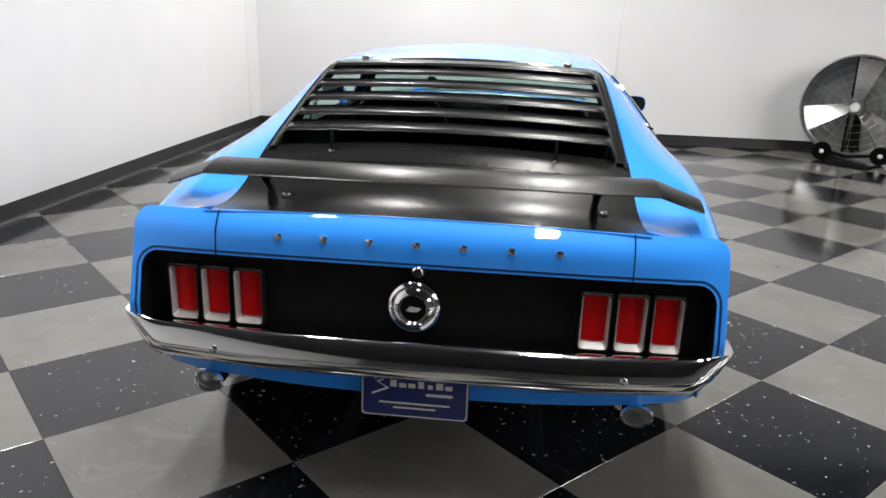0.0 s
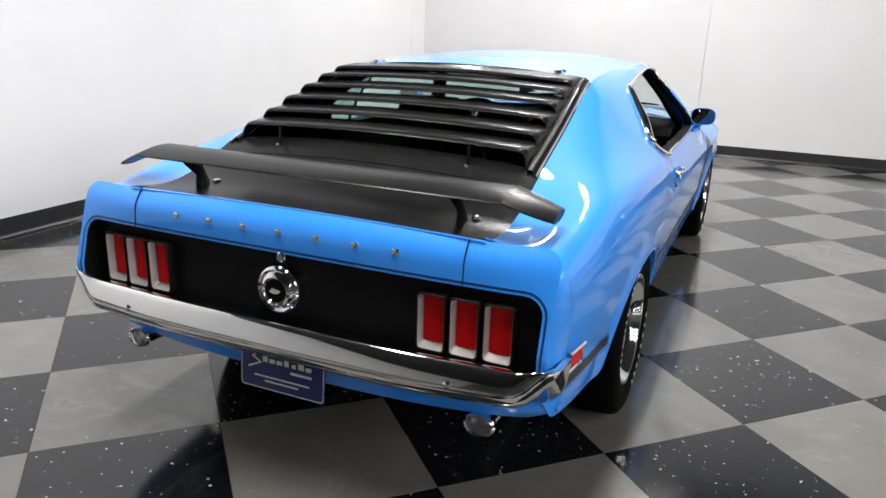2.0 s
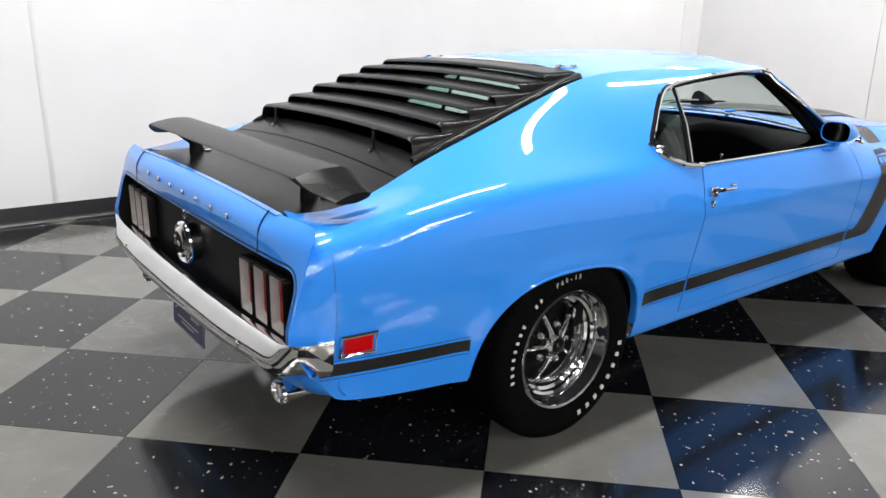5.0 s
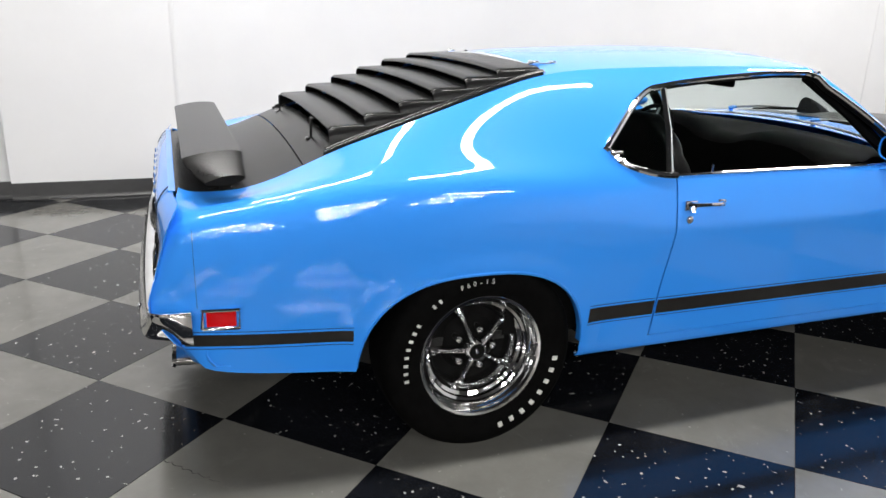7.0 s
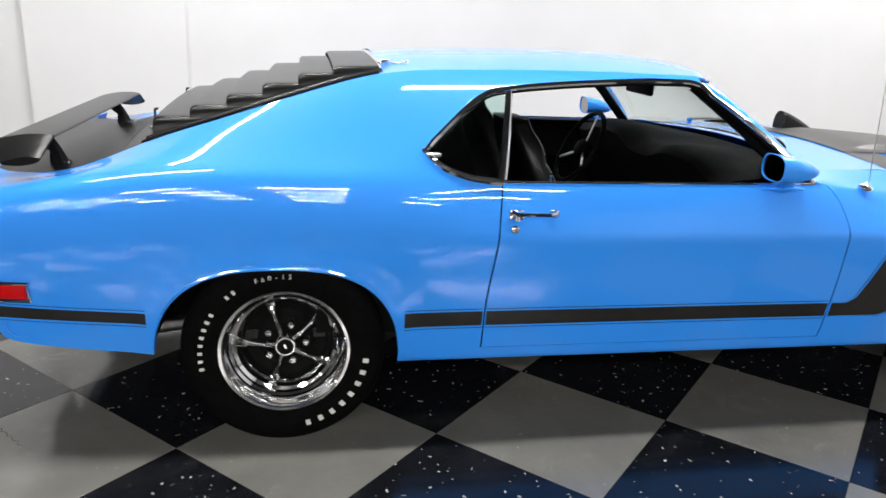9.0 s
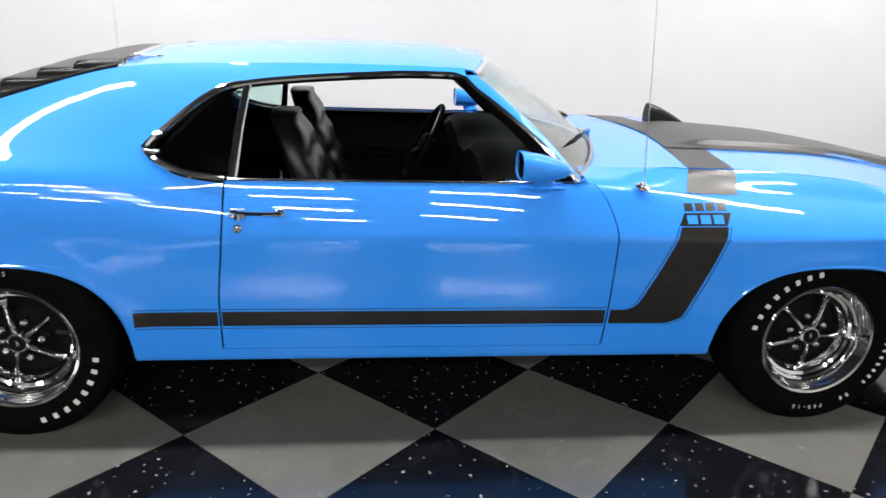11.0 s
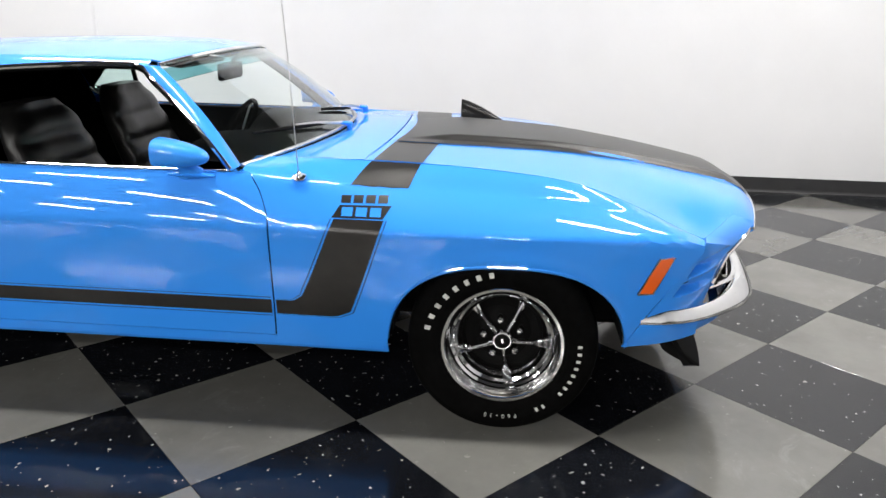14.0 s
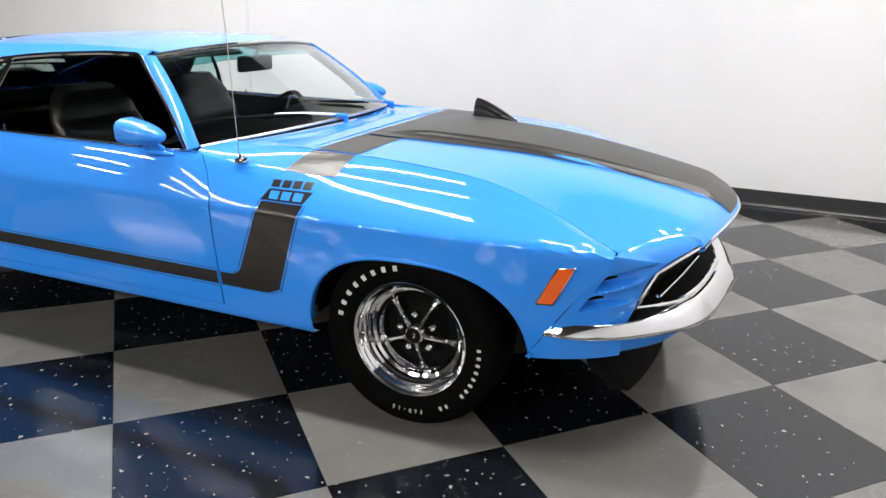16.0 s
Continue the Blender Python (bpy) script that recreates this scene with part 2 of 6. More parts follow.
# ---------------------------------------------------------------- the room
WALL_X, WALL_Y, TOP = -3.12, 6.45, 4.3
BACK_Y, HALL_X = -15.0, 31.0


def wall(name, size, at, material, label):
    ob = part(name, box(size, at), material)
    return tagged(ob, label, "wall", "", "structure")


wall_west = wall("wall_west", (0.3, WALL_Y + 2.0, TOP), (WALL_X - 0.15, (WALL_Y - 2.0) / 2, TOP / 2), WALL, "plain white painted wall beside the car")
wall_recess = wall("wall_recess", (0.2, -2.0 - BACK_Y, TOP), (WALL_X - 0.18, (BACK_Y - 2.0) / 2, TOP / 2), WALL, "white wall set back a hand's width")
for k, y in enumerate((-0.82, 6.1)):
    tagged(part("trim", box((0.004, 0.03, TOP - 0.13), (WALL_X + 0.001, y, TOP / 2 + 0.065), 0.001), WALL), "flat white joint strip on the wall", "trim", "", "structure")
SPAN_X, MID_X = HALL_X - WALL_X, (HALL_X + WALL_X) / 2
SPAN_Y, MID_Y = WALL_Y - BACK_Y, (WALL_Y + BACK_Y) / 2
wall_north = wall("wall_north", (SPAN_X, 0.2, TOP), (MID_X, WALL_Y + 0.1, TOP / 2), WALL, "plain white painted wall behind the fan")
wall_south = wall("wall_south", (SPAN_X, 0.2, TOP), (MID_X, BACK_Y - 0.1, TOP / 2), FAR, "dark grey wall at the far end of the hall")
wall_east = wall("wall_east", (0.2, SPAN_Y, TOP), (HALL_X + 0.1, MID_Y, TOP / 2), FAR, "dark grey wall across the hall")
ceiling = tagged(part("ceiling", box((SPAN_X, SPAN_Y, 0.1), (MID_X, MID_Y, TOP + 0.05)), CEIL), "dark ceiling of the hall", "ceiling", "", "structure")


def cove(name, a, b, out):
    """Cove base with a rolled foot along a wall."""
    a, b, out = Vector(a), Vector(b), Vector(out)
    section = [(0.0, 0.125), (0.004, 0.127), (0.006, 0.12), (0.007, 0.03), (0.012, 0.012), (0.022, 0.003), (0.022, 0.0)]
    cols = [[p + out * s + Vector((0, 0, z)) for s, z in section] for p in (a, b)]
    ob = part(name, thick(grid(cols), 0.002), BASE)
    return tagged(ob, "black vinyl cove baseboard along the white wall", "baseboard", "", "structure")


cove("baseboard_west", (WALL_X, -2.0, 0), (WALL_X, WALL_Y, 0), (1, 0, 0))
cove("baseboard_recess", (WALL_X - 0.08, BACK_Y, 0), (WALL_X - 0.08, -2.0, 0), (1, 0, 0))
cove("baseboard_north", (WALL_X, WALL_Y, 0), (HALL_X, WALL_Y, 0), (0, -1, 0))

# ---------------------------------------------------------------- the car: surfaces
import functools  # noqa: E402

# The car stands along y, its rear axle over y = 0 and its right side towards +x.
WB = 2.743
FRONT_ARCH = 2.7535


def soft(keys, width=0.07):
    """A curve through keys, averaged over a short run so that reflections flow."""
    base = spline(keys)
    (xa, va), (xb, vb) = keys[0], keys[-1]
    sa = (keys[1][1] - va) / (keys[1][0] - xa)
    sb = (vb - keys[-2][1]) / (xb - keys[-2][0])

    def raw(x):
        return va + sa * (x - xa) if x < xa else vb + sb * (x - xb) if x > xb else base(x)

    def at(x):
        w = width * (1 + 0.9 * min(1.0, max(0.0, (0.5 - x) / 0.5))) * (1 - 0.6 * min(1.0, max(0.0, (x - 2.8) / 0.4)))
        total = value = 0.0
        for k in range(-5, 6):
            g = math.exp(-0.5 * (k / 2.2) ** 2)
            total += g
            value += g * raw(x + k / 2.2 * w)
        return value / total
    return functools.lru_cache(maxsize=None)(at)


half_width = soft([(-1.0, 0.805), (-0.92, 0.826), (-0.8, 0.848), (-0.4, 0.880), (0.0, 0.893), (0.6, 0.893), (1.3, 0.893), (2.0, 0.893), (2.7, 0.897), (3.05, 0.886), (3.2, 0.862), (3.3, 0.828), (3.40, 0.785)])
crease_z = soft([(-1.0, 0.64), (-0.4, 0.68), (0.5, 0.703), (1.5, 0.711), (2.7, 0.720), (3.1, 0.722), (3.25, 0.714), (3.4, 0.692)])
shoulder_z = soft([(-1.0, 0.80), (-0.85, 0.826), (-0.6, 0.868), (-0.4, 0.898), (-0.15, 0.910), (0.1, 0.908), (0.4, 0.898), (0.69, 0.886), (1.3, 0.885), (1.8, 0.886), (2.04, 0.860), (2.21, 0.848), (2.38, 0.837), (2.6, 0.828), (2.9, 0.811), (3.1, 0.787), (3.25, 0.752), (3.40, 0.700)])
shoulder_x = soft([(-1.0, 0.785), (-0.8, 0.812), (-0.4, 0.838), (0.0, 0.850), (0.4, 0.850), (0.7, 0.845), (1.2, 0.842), (1.8, 0.833), (2.04, 0.806), (2.21, 0.784), (2.38, 0.766), (2.6, 0.763), (2.8, 0.764), (3.1, 0.768), (3.25, 0.766), (3.40, 0.752)])
# slopes with which the side runs into the shoulder and leaves it
lean_x = soft([(-1.0, -0.55), (-0.4, -0.52), (0.1, -0.48), (0.6, -0.4), (1.7, -0.42), (2.0, -0.42), (3.4, -0.4)])
lean_z = soft([(-1.0, 0.7), (-0.4, 0.72), (0.1, 0.77), (0.6, 0.85), (1.7, 0.85), (2.0, 0.85), (3.4, 0.75)])
away_x = soft([(-1.0, -0.90), (-0.6, -0.80), (-0.2, -0.82), (0.1, -0.80), (0.35, -0.66), (0.65, -0.43), (1.7, -0.42), (1.9, -0.85), (2.1, -0.88), (3.4, -0.92)], 0.04)
away_z = soft([(-1.0, 0.30), (-0.6, 0.45), (-0.2, 0.42), (0.1, 0.43), (0.35, 0.58), (0.65, 0.83), (1.7, 0.85), (1.9, 0.48), (2.1, 0.46), (3.4, 0.30)], 0.04)
ridge_z = soft([(-1.0, 0.872), (-0.9, 0.863), (-0.8, 0.850), (-0.72, 0.850), (-0.62, 0.875), (-0.5, 0.925), (-0.42, 0.960), (-0.2, 1.032), (0.1, 1.132), (0.3, 1.188), (0.45, 1.207), (0.7, 1.217), (1.1, 1.225), (1.5, 1.222)], 0.035)
ridge_x = soft([(-1.0, 0.61), (-0.7, 0.605), (-0.4, 0.60), (0.0, 0.585), (0.3, 0.565), (0.5, 0.555), (1.5, 0.565)])
gap_x = spline([(1.85, 0.66), (2.23, 0.659), (2.8, 0.675), (3.2, 0.705), (3.391, 0.744), (3.4, 0.745)])
hood_drop = spline([(0.0, 1.0), (0.06, 0.995), (0.29, 0.97), (0.526, 0.875), (0.70, 0.69), (0.848, 0.46), (0.94, 0.28), (0.975, 0.17), (1.0, 0.0)])


def hood_front(x):
    """The hood's front edge: a bowed nose, stepping back to the seam that runs to the fender's corner."""
    a = abs(x)
    if a < 0.5:
        return 3.722 - 0.092 * (a / 0.5) ** 1.7
    seam = 3.548 - (a - 0.519) / 0.226 * 0.157
    return seam + (3.630 - seam) * (1 - smooth((a - 0.5) / 0.03))


def smooth(t):
    t = max(0.0, min(1.0, t))
    return t * t * (3 - 2 * t)


def hood_z(x, y):
    a = abs(x)
    low = 0.727 - 0.025 * (a / 0.5) ** 2
    front = 3.722 - 0.092 * (a / 0.5) ** 1.7
    high = 0.928 - 0.022 * (a / 0.70) ** 2
    z = low + (high - low) * hood_drop(max(0.0, min(1.0, (y - 2.0) / (front - 2.0))))
    # the corner beside the fender's tip falls away
    z -= 0.052 * smooth((a - 0.38) / 0.365) * smooth((y - 2.94) / 0.45)
    edge = 0.30 - 0.11 * max(0.0, y - 2.3) / 1.4
    fade = smooth((3.68 - y) / 0.10) * smooth((y - 2.32) / 0.22)
    return z + 0.019 * smooth((edge - a) / 0.035) * fade


def gap_z(y):
    return hood_z(gap_x(y), y) if y < 3.39 else 0.702


def bend(p, tp, q, tq, t):
    """A point on the curve from p to q with the given end slopes."""
    a, b = (1 + 2 * t) * (1 - t) ** 2, t * (1 - t) ** 2
    c, d = t * t * (3 - 2 * t), t * t * (t - 1)
    return a * p[0] + b * tp[0] + c * q[0] + d * tq[0], a * p[1] + b * tp[1] + c * q[1] + d * tq[1]


def arch(y, yc, r=0.388, zc=0.27, h=0.356, n=2.6):
    u = abs((y - yc) / r)
    return zc + h * (1 - u ** n) ** (1 / n) if u < 1 else 0.0


def flare(y, z):
    """The rolled lip that swells out round each wheel opening."""
    best = 0.0
    for yc in (-0.018, FRONT_ARCH):
        r = 0.388 if yc < 1 else 0.4065
        u = (abs((y - yc) / r) ** 2.6 + abs((z - 0.27) / 0.356) ** 2.6) ** (1 / 2.6) if z > 0.27 else abs((y - yc) / r)
        if u < 1.6:
            best = max(best, math.exp(-((u - 1.0) / 0.12) ** 2))
    return 0.010 * best


def section(y):
    """The three curves of the body side at y: sill to crease, crease to shoulder, shoulder to the top edge."""
    w, zc, zs, xs = half_width(y), crease_z(y), shoulder_z(y), shoulder_x(y)
    lx, lz = lean_x(y), lean_z(y)
    ax, az = away_x(y), away_z(y)
    k = 0.16
    if y > 1.84:
        top, slope = (gap_x(y), gap_z(y)), (-0.12, 0.02)
        kk = 0.12
    else:
        top, slope = (ridge_x(y), ridge_z(y)), (-0.28, 0.05 + 0.12 * max(0.0, 1 - abs(y - 0.2) / 0.8))
        kk = 0.26
    # forward of the quarter the side breaks at the crease and runs nearly straight to the shoulder
    f, g = smooth((y - 0.38) / 0.30), smooth((y - 1.6) / 1.0)
    cx, cz = xs - w, zs - zc
    bow = 0.010 + 0.016 * g
    start = (0.002 + (cx + bow - 0.002) * f, 0.20 + (cz + bow - 0.20) * f)
    end = (lx * k + (cx - bow - lx * k) * f, lz * k + (cz - bow - lz * k) * f)
    return ((w - 0.062, 0.27), (0.075, 0.26), (w, zc), (0.030 * f * (1 - g) - 0.022 * g, 0.30)), ((w, zc), start, (xs, zs), end), ((xs, zs), (ax * kk, az * kk), top, slope)


@functools.lru_cache(maxsize=None)
def outline(y):
    """The whole section at y as an even line with softened breaks, and the index of its shoulder."""
    pts, marks = [], []
    for seg in section(y):
        pts += [bend(*seg, i / 24) for i in range(24)]
        marks.append(len(pts))
    pts.append(section(y)[2][2])
    p = np.array(pts)
    run = np.concatenate([[0], np.cumsum(np.hypot(*np.diff(p, axis=0).T))])
    n = int(run[-1] / 0.005) + 2
    s = np.linspace(0, run[-1], n)
    even = np.stack([np.interp(s, run, p[:, 0]), np.interp(s, run, p[:, 1])], 1)
    pad = 32
    ext = np.concatenate([2 * even[0] - even[pad:0:-1], even, 2 * even[-1] - even[-2:-pad - 2:-1]])

    def blur(sigma):
        kern = np.exp(-0.5 * (np.arange(-pad, pad + 1) / sigma) ** 2)
        kern /= kern.sum()
        return np.stack([np.convolve(ext[:, i], kern, "valid") for i in (0, 1)], 1)
    wide, fine = blur(5.0), blur(0.8)
    keep = smooth((y - 0.46) / 0.2) * np.exp(-0.5 * ((s - run[marks[0]]) / 0.03) ** 2)
    keep = np.maximum(keep, 0.5 * smooth((y - 1.84) / 0.15) * np.exp(-0.5 * ((s - run[marks[1]]) / 0.03) ** 2))
    line = wide + (fine - wide) * keep[:, None]
    return line, int(round(run[marks[1]] / run[-1] * (n - 1)))


def upper(y, t):
    """A point between the shoulder (0) and the top edge (1)."""
    line, i = outline(y)
    u = i + (len(line) - 1 - i) * t
    a = min(int(u), len(line) - 2)
    q = line[a] + (line[a + 1] - line[a]) * (u - a)
    return float(q[0]), float(q[1])


def upper_at(y, z):
    """How far along the upper run the height z lies."""
    lo, hi = 0.0, 1.0
    for _ in range(18):
        mid = (lo + hi) / 2
        lo, hi = (mid, hi) if upper(y, mid)[1] < z else (lo, mid)
    return lo


def side(y, z):
    """The x of the body side at y and z."""
    line, i = outline(y)
    if z <= 0.27:
        return float(line[0, 0]) - 0.4 * (0.27 - z)
    zs = np.maximum.accumulate(line[:, 1])
    return float(np.interp(z, zs, line[:, 0])) + flare(y, z)


def side_point(y, z, off=0.0):
    return Vector((side(y, z) + off, y, z))


def top_z(y):
    return gap_z(y) if y > 1.84 else ridge_z(y)


def side_columns(ys, low, high, n):
    """Columns of the body side between two edges; the high edge may be 'top'."""
    cols = []
    for y in ys:
        a = low(y)
        b = top_z(y) - 0.0005 if high == "top" else high(y)
        if high == "top":
            zs = upper(y, 0)[1]
            m = n * 2 // 3
            rows = [a + (zs - a) * i / m for i in range(m + 1)]
            pts = [Vector((side(y, z), y, z)) for z in rows]
            for i in range(1, n - m + 1):
                x, z = upper(y, i / (n - m))
                pts.append(Vector((x + flare(y, z), y, z)))
            cols.append(pts)
        else:
            cols.append([side_point(y, a + (b - a) * i / n) for i in range(n + 1)])
    return cols


def arch_spread(a, b, yc, r=0.388, n=40):
    """Stations from a to b, close together at the ends of the wheel opening."""
    inside = [yc - r * math.cos(math.pi * k / n) for k in range(n + 1)]
    inside[0] += 1e-4
    inside[-1] -= 1e-4
    before = [y for y in steps(a, yc - r, max(2, int((yc - r - a) / 0.03)))] if a < yc - r else []
    after = [y for y in steps(yc + r, b, max(2, int((b - yc - r) / 0.03)))] if b > yc + r else []
    return before + [y for y in inside if a < y < b] + after


def both(name, make, material, parent, label="", angle=40):
    """The same part on the right side and, mirrored, on the left."""
    right = part(name, make(), material, parent, label, angle)
    left = part(name, mirrored(make()), material, parent, label, angle)
    return right, left


car = thing("muscle_car", "bright blue two-door fastback muscle car with black stripes", "car")

ROCK = 0.262
quarter_low = spline([(-1.0, 0.47), (-0.93, 0.425), (-0.88, 0.390), (-0.80, 0.360), (-0.6, 0.335), (-0.4, 0.319)])


def low_edge(y):
    if y < 0.0:
        base = quarter_low(y)
        return max(base, arch(y, -0.018))
    if y < 1.5:
        return max(ROCK, arch(y, -0.018))
    if y < WB:
        return max(ROCK, arch(y, FRONT_ARCH, 0.4065))
    return max(0.335 + 0.03 * max(0.0, y - 3.13), arch(y, FRONT_ARCH, 0.4065))


def tail_y(x, z):
    """The leaning, slightly bowed rear face."""
    c = min(abs(x) / 0.82, 1.0) ** 4
    return -0.95 + 0.035 * c - 0.326 * c * max(-0.08, min(0.20, 0.80 - z)) + 0.05 * (1 - 0.7 * c) * max(0.0, (z - 0.80) / 0.075) ** 2 + 0.62 * min(0.14, max(0.0, 0.56 - z))


# window outline on the body side
win_low = spline([(0.443, 0.976), (0.47, 0.945), (0.53, 0.915), (0.60, 0.896), (0.69, 0.8865), (1.9, 0.8865)])
win_high = spline([(0.443, 0.976), (0.50, 1.025), (0.58, 1.092), (0.64, 1.132), (0.69, 1.152), (0.887, 1.178), (1.1, 1.194), (1.3, 1.203), (1.40, 1.203), (1.46, 1.196)])
door_rear = spline([(0.2, 0.655), (0.45, 0.655), (0.7, 0.678), (0.9, 0.690)])
door_front = spline([(0.2, 1.945), (0.5, 1.955), (0.72, 1.955), (0.82, 1.925), (0.9, 1.865)])


def warp_columns(n, m, rear, front, low, high):
    """Columns between two leaning edges."""
    cols = []
    for i in range(n + 1):
        col = []
        for j in range(m + 1):
            z = low + (high - low) * j / m
            y = rear(z) + (front(z) - rear(z)) * i / n
            col.append(side_point(y, z))
        cols.append(col)
    return cols


GAP = 0.0028


def tail_tuck(y):
    """How far the quarter's end turns in towards the tail."""
    return 0.012 * max(0.0, 1 - (y - tail_y(0.82, 0.65) - 0.004) / 0.12) ** 3


def quarter():
    tail = [tail_y(0.82, 0.65) + v for v in (0.004, 0.012, 0.03, 0.06)]
    # behind the wheel and over it, up to the top edge of the sail panel
    ys = tail + [y for y in arch_spread(-0.88, 0.443, -0.018) if y > tail[-1] + 0.01 and y < 0.443] + [0.443]
    cols = side_columns(ys, low_edge, "top", 48)
    lean = []
    for y, col in zip(ys, cols):
        k = max(0.0, 1 - (y - tail[0]) / 0.12)
        lean.append([Vector((p.x - tail_tuck(y), p.y + k * (tail_y(0.82, p.z) - tail_y(0.82, 0.65)), p.z)) for p in col])
    a = grid(lean)
    # strip under the quarter window, to the door
    cols = []
    for i in range(15):
        col = []
        for j in range(25):
            y0 = 0.443
            z_hi = win_low(y0 + (door_rear(0.8) - GAP - y0) * i / 14)
            z = ROCK + (z_hi - ROCK) * j / 24
            y = y0 + (door_rear(z) - GAP - y0) * i / 14
            col.append(side_point(y, max(z, low_edge(y))))
        cols.append(col)
    b = grid(cols)
    # sail panel over the window and the roof side to the windscreen
    cols = []
    for y in steps(0.443, 0.69, 14) + steps(0.72, 1.46, 22):
        lo = upper_at(y, win_high(y))
        pts = []
        for i in range(13):
            x, z = upper(y, lo + (1 - lo) * i / 12)
            pts.append(Vector((x, y, z)))
        cols.append(pts)
    c = grid(cols)
    return shell(join(a, b, c), 0.005)


quarter_panel = both("quarter_panel", quarter, BLUE, car, "blue rear quarter and sail panel", 30)


def door_skin():
    return shell(grid(warp_columns(44, 30, lambda z: door_rear(z) + GAP, lambda z: door_front(z) - GAP, 0.310, 0.8845)), 0.006)


door = both("door", door_skin, BLUE, car, "", 30)


def rocker():
    cols = [[side_point(y, z) for z in (ROCK - 0.022, ROCK - 0.008, ROCK, 0.276, 0.290, 0.3065)] for y in steps(0.40, 2.33, 40)]
    for col in cols:
        col[0].x -= 0.05
        col[1].x -= 0.012
    return shell(grid(cols), 0.004)


both("rocker_panel", rocker, BLUE, car, "", 50)


def fender_end(z):
    """The fender's slanting front edge."""
    return 3.222 + 0.676 * (z - 0.45)


def fender():
    ys = steps(1.85, 2.34, 18)[:-1] + [y for y in arch_spread(2.345, 3.16, FRONT_ARCH, 0.4065)] + steps(3.165, 3.30, 12)
    n, m = 42, 28
    cols = []
    for y in ys:
        a, zs = low_edge(y), upper(y, 0)[1]
        col = []
        for i in range(n + 1):
            z = a + (zs - a) * i / m if i <= m else upper(y, (i - m) / (n - m))[1]
            k = max(0.0, 1 - (y - 1.85) / 0.42)
            d = max(door_front(z) + GAP - 1.85, 0.0) if z < 0.885 else 0.002
            yy = y + k * k * d
            if y > 3.165:
                yy = y + (fender_end(min(z, 0.70)) - 3.30) * (y - 3.165) / 0.135
            if i <= m:
                top = upper(yy, 0)[1]
                low = low_edge(yy) if y < 3.16 else a
                z = low + (top - low) * i / m
                col.append(Vector((side(yy, z), yy, z)))
            else:
                x, z = upper(yy, (i - m) / (n - m))
                col.append(Vector((x, yy, z)))
        cols.append(col)
    return shell(grid(cols), 0.005)


both("fender", fender, BLUE, car, "", 30)


def arch_lip(yc):
    def make():
        pts = []
        for k in range(61):
            y = yc - (0.386 if yc < 1 else 0.4045) * math.cos(math.pi * k / 60)
            z = max(arch(y, yc), low_edge(y))
            pts.append(Vector((side(y, z) - 0.002, y, z)))
        cols = [[p + Vector((0.001, 0, 0)), p + Vector((0.003, 0, -0.004)), p + Vector((0.0, 0, -0.009)), p + Vector((-0.01, 0, -0.010)), p + Vector((-0.028, 0, -0.008))] for p in pts]
        return shell(grid(cols), 0.002)
    return make


both("rear_arch_lip", arch_lip(-0.018), BLUE, car)
both("front_arch_lip", arch_lip(FRONT_ARCH), BLUE, car)

# ---------------------------------------------------------------- hood, cowl, roof, deck
def cowl_y(x):
    return 2.285 - 0.055 * (abs(x) / 0.68) ** 2


def hood_columns(xs, y_of, n, off=0.0):
    cols = []
    for x in xs:
        a, b = y_of(x)
        col = []
        for i in range(n + 1):
            t = i / n
            y = a + (b - a) * (1 - (1 - t) ** 1.5)
            xx = x
            if abs(x) > 0.36:
                # gap widened towards the cowl, imitating the shade of rounded panel edges
                g = gap_x(min(y, 3.39)) - 0.002 - 0.008 * smooth((3.2 - y) / 0.6)
                xx = math.copysign(0.36 + (abs(x) - 0.36) * (g - 0.36) / (HX - 0.36), x)
                y = min(y, hood_front(xx))
            col.append(Vector((xx, y, hood_z(xx, y) + off)))
        cols.append(col)
    return cols


HX = 0.675 - 0.010
hood_xs = steps(-HX, -0.33, 10) + steps(-0.32, -0.27, 5) + steps(-0.25, 0.25, 12) + steps(0.27, 0.32, 5) + steps(0.33, HX, 10)


def hood_skin():
    cols = hood_columns(hood_xs, lambda x: (cowl_y(x), hood_front(x)), 48)
    for col in cols:
        end = col[-1]
        col.append(end + Vector((0, 0.006, -0.010)))
        col.append(end + Vector((0, 0.004, -0.024)))
        col.append(end + Vector((0, -0.012, -0.032)))
    return shell(grid(cols), 0.005)


def gap_channel():
    """Dark channel under the joint of hood and fender; its black stands for shade."""
    cols = []
    for y in steps(2.23, 3.36, 36):
        x, z = gap_x(y) - 0.003, gap_z(y)
        cols.append([Vector((x + o, y, z - 0.012 - d)) for o, d in ((-0.02, 0.0), (-0.01, 0.012), (0.01, 0.012), (0.02, 0.0))])
    return grid(cols)


both("hood_gap_channel", gap_channel, MATTE, car, "black channel that darkens the hood gap")


def quarter_seam():
    return grid([[side_point(y, z, 0.0008) for y in (-0.8545, -0.8533)] for z in steps(0.575, 0.80, 12)])


both("quarter_seam", quarter_seam, PIN, car, "thin seam of the quarter end cap")
hood = part("hood", hood_skin(), BLUE, car, "blue hood with a black centre band", 30)


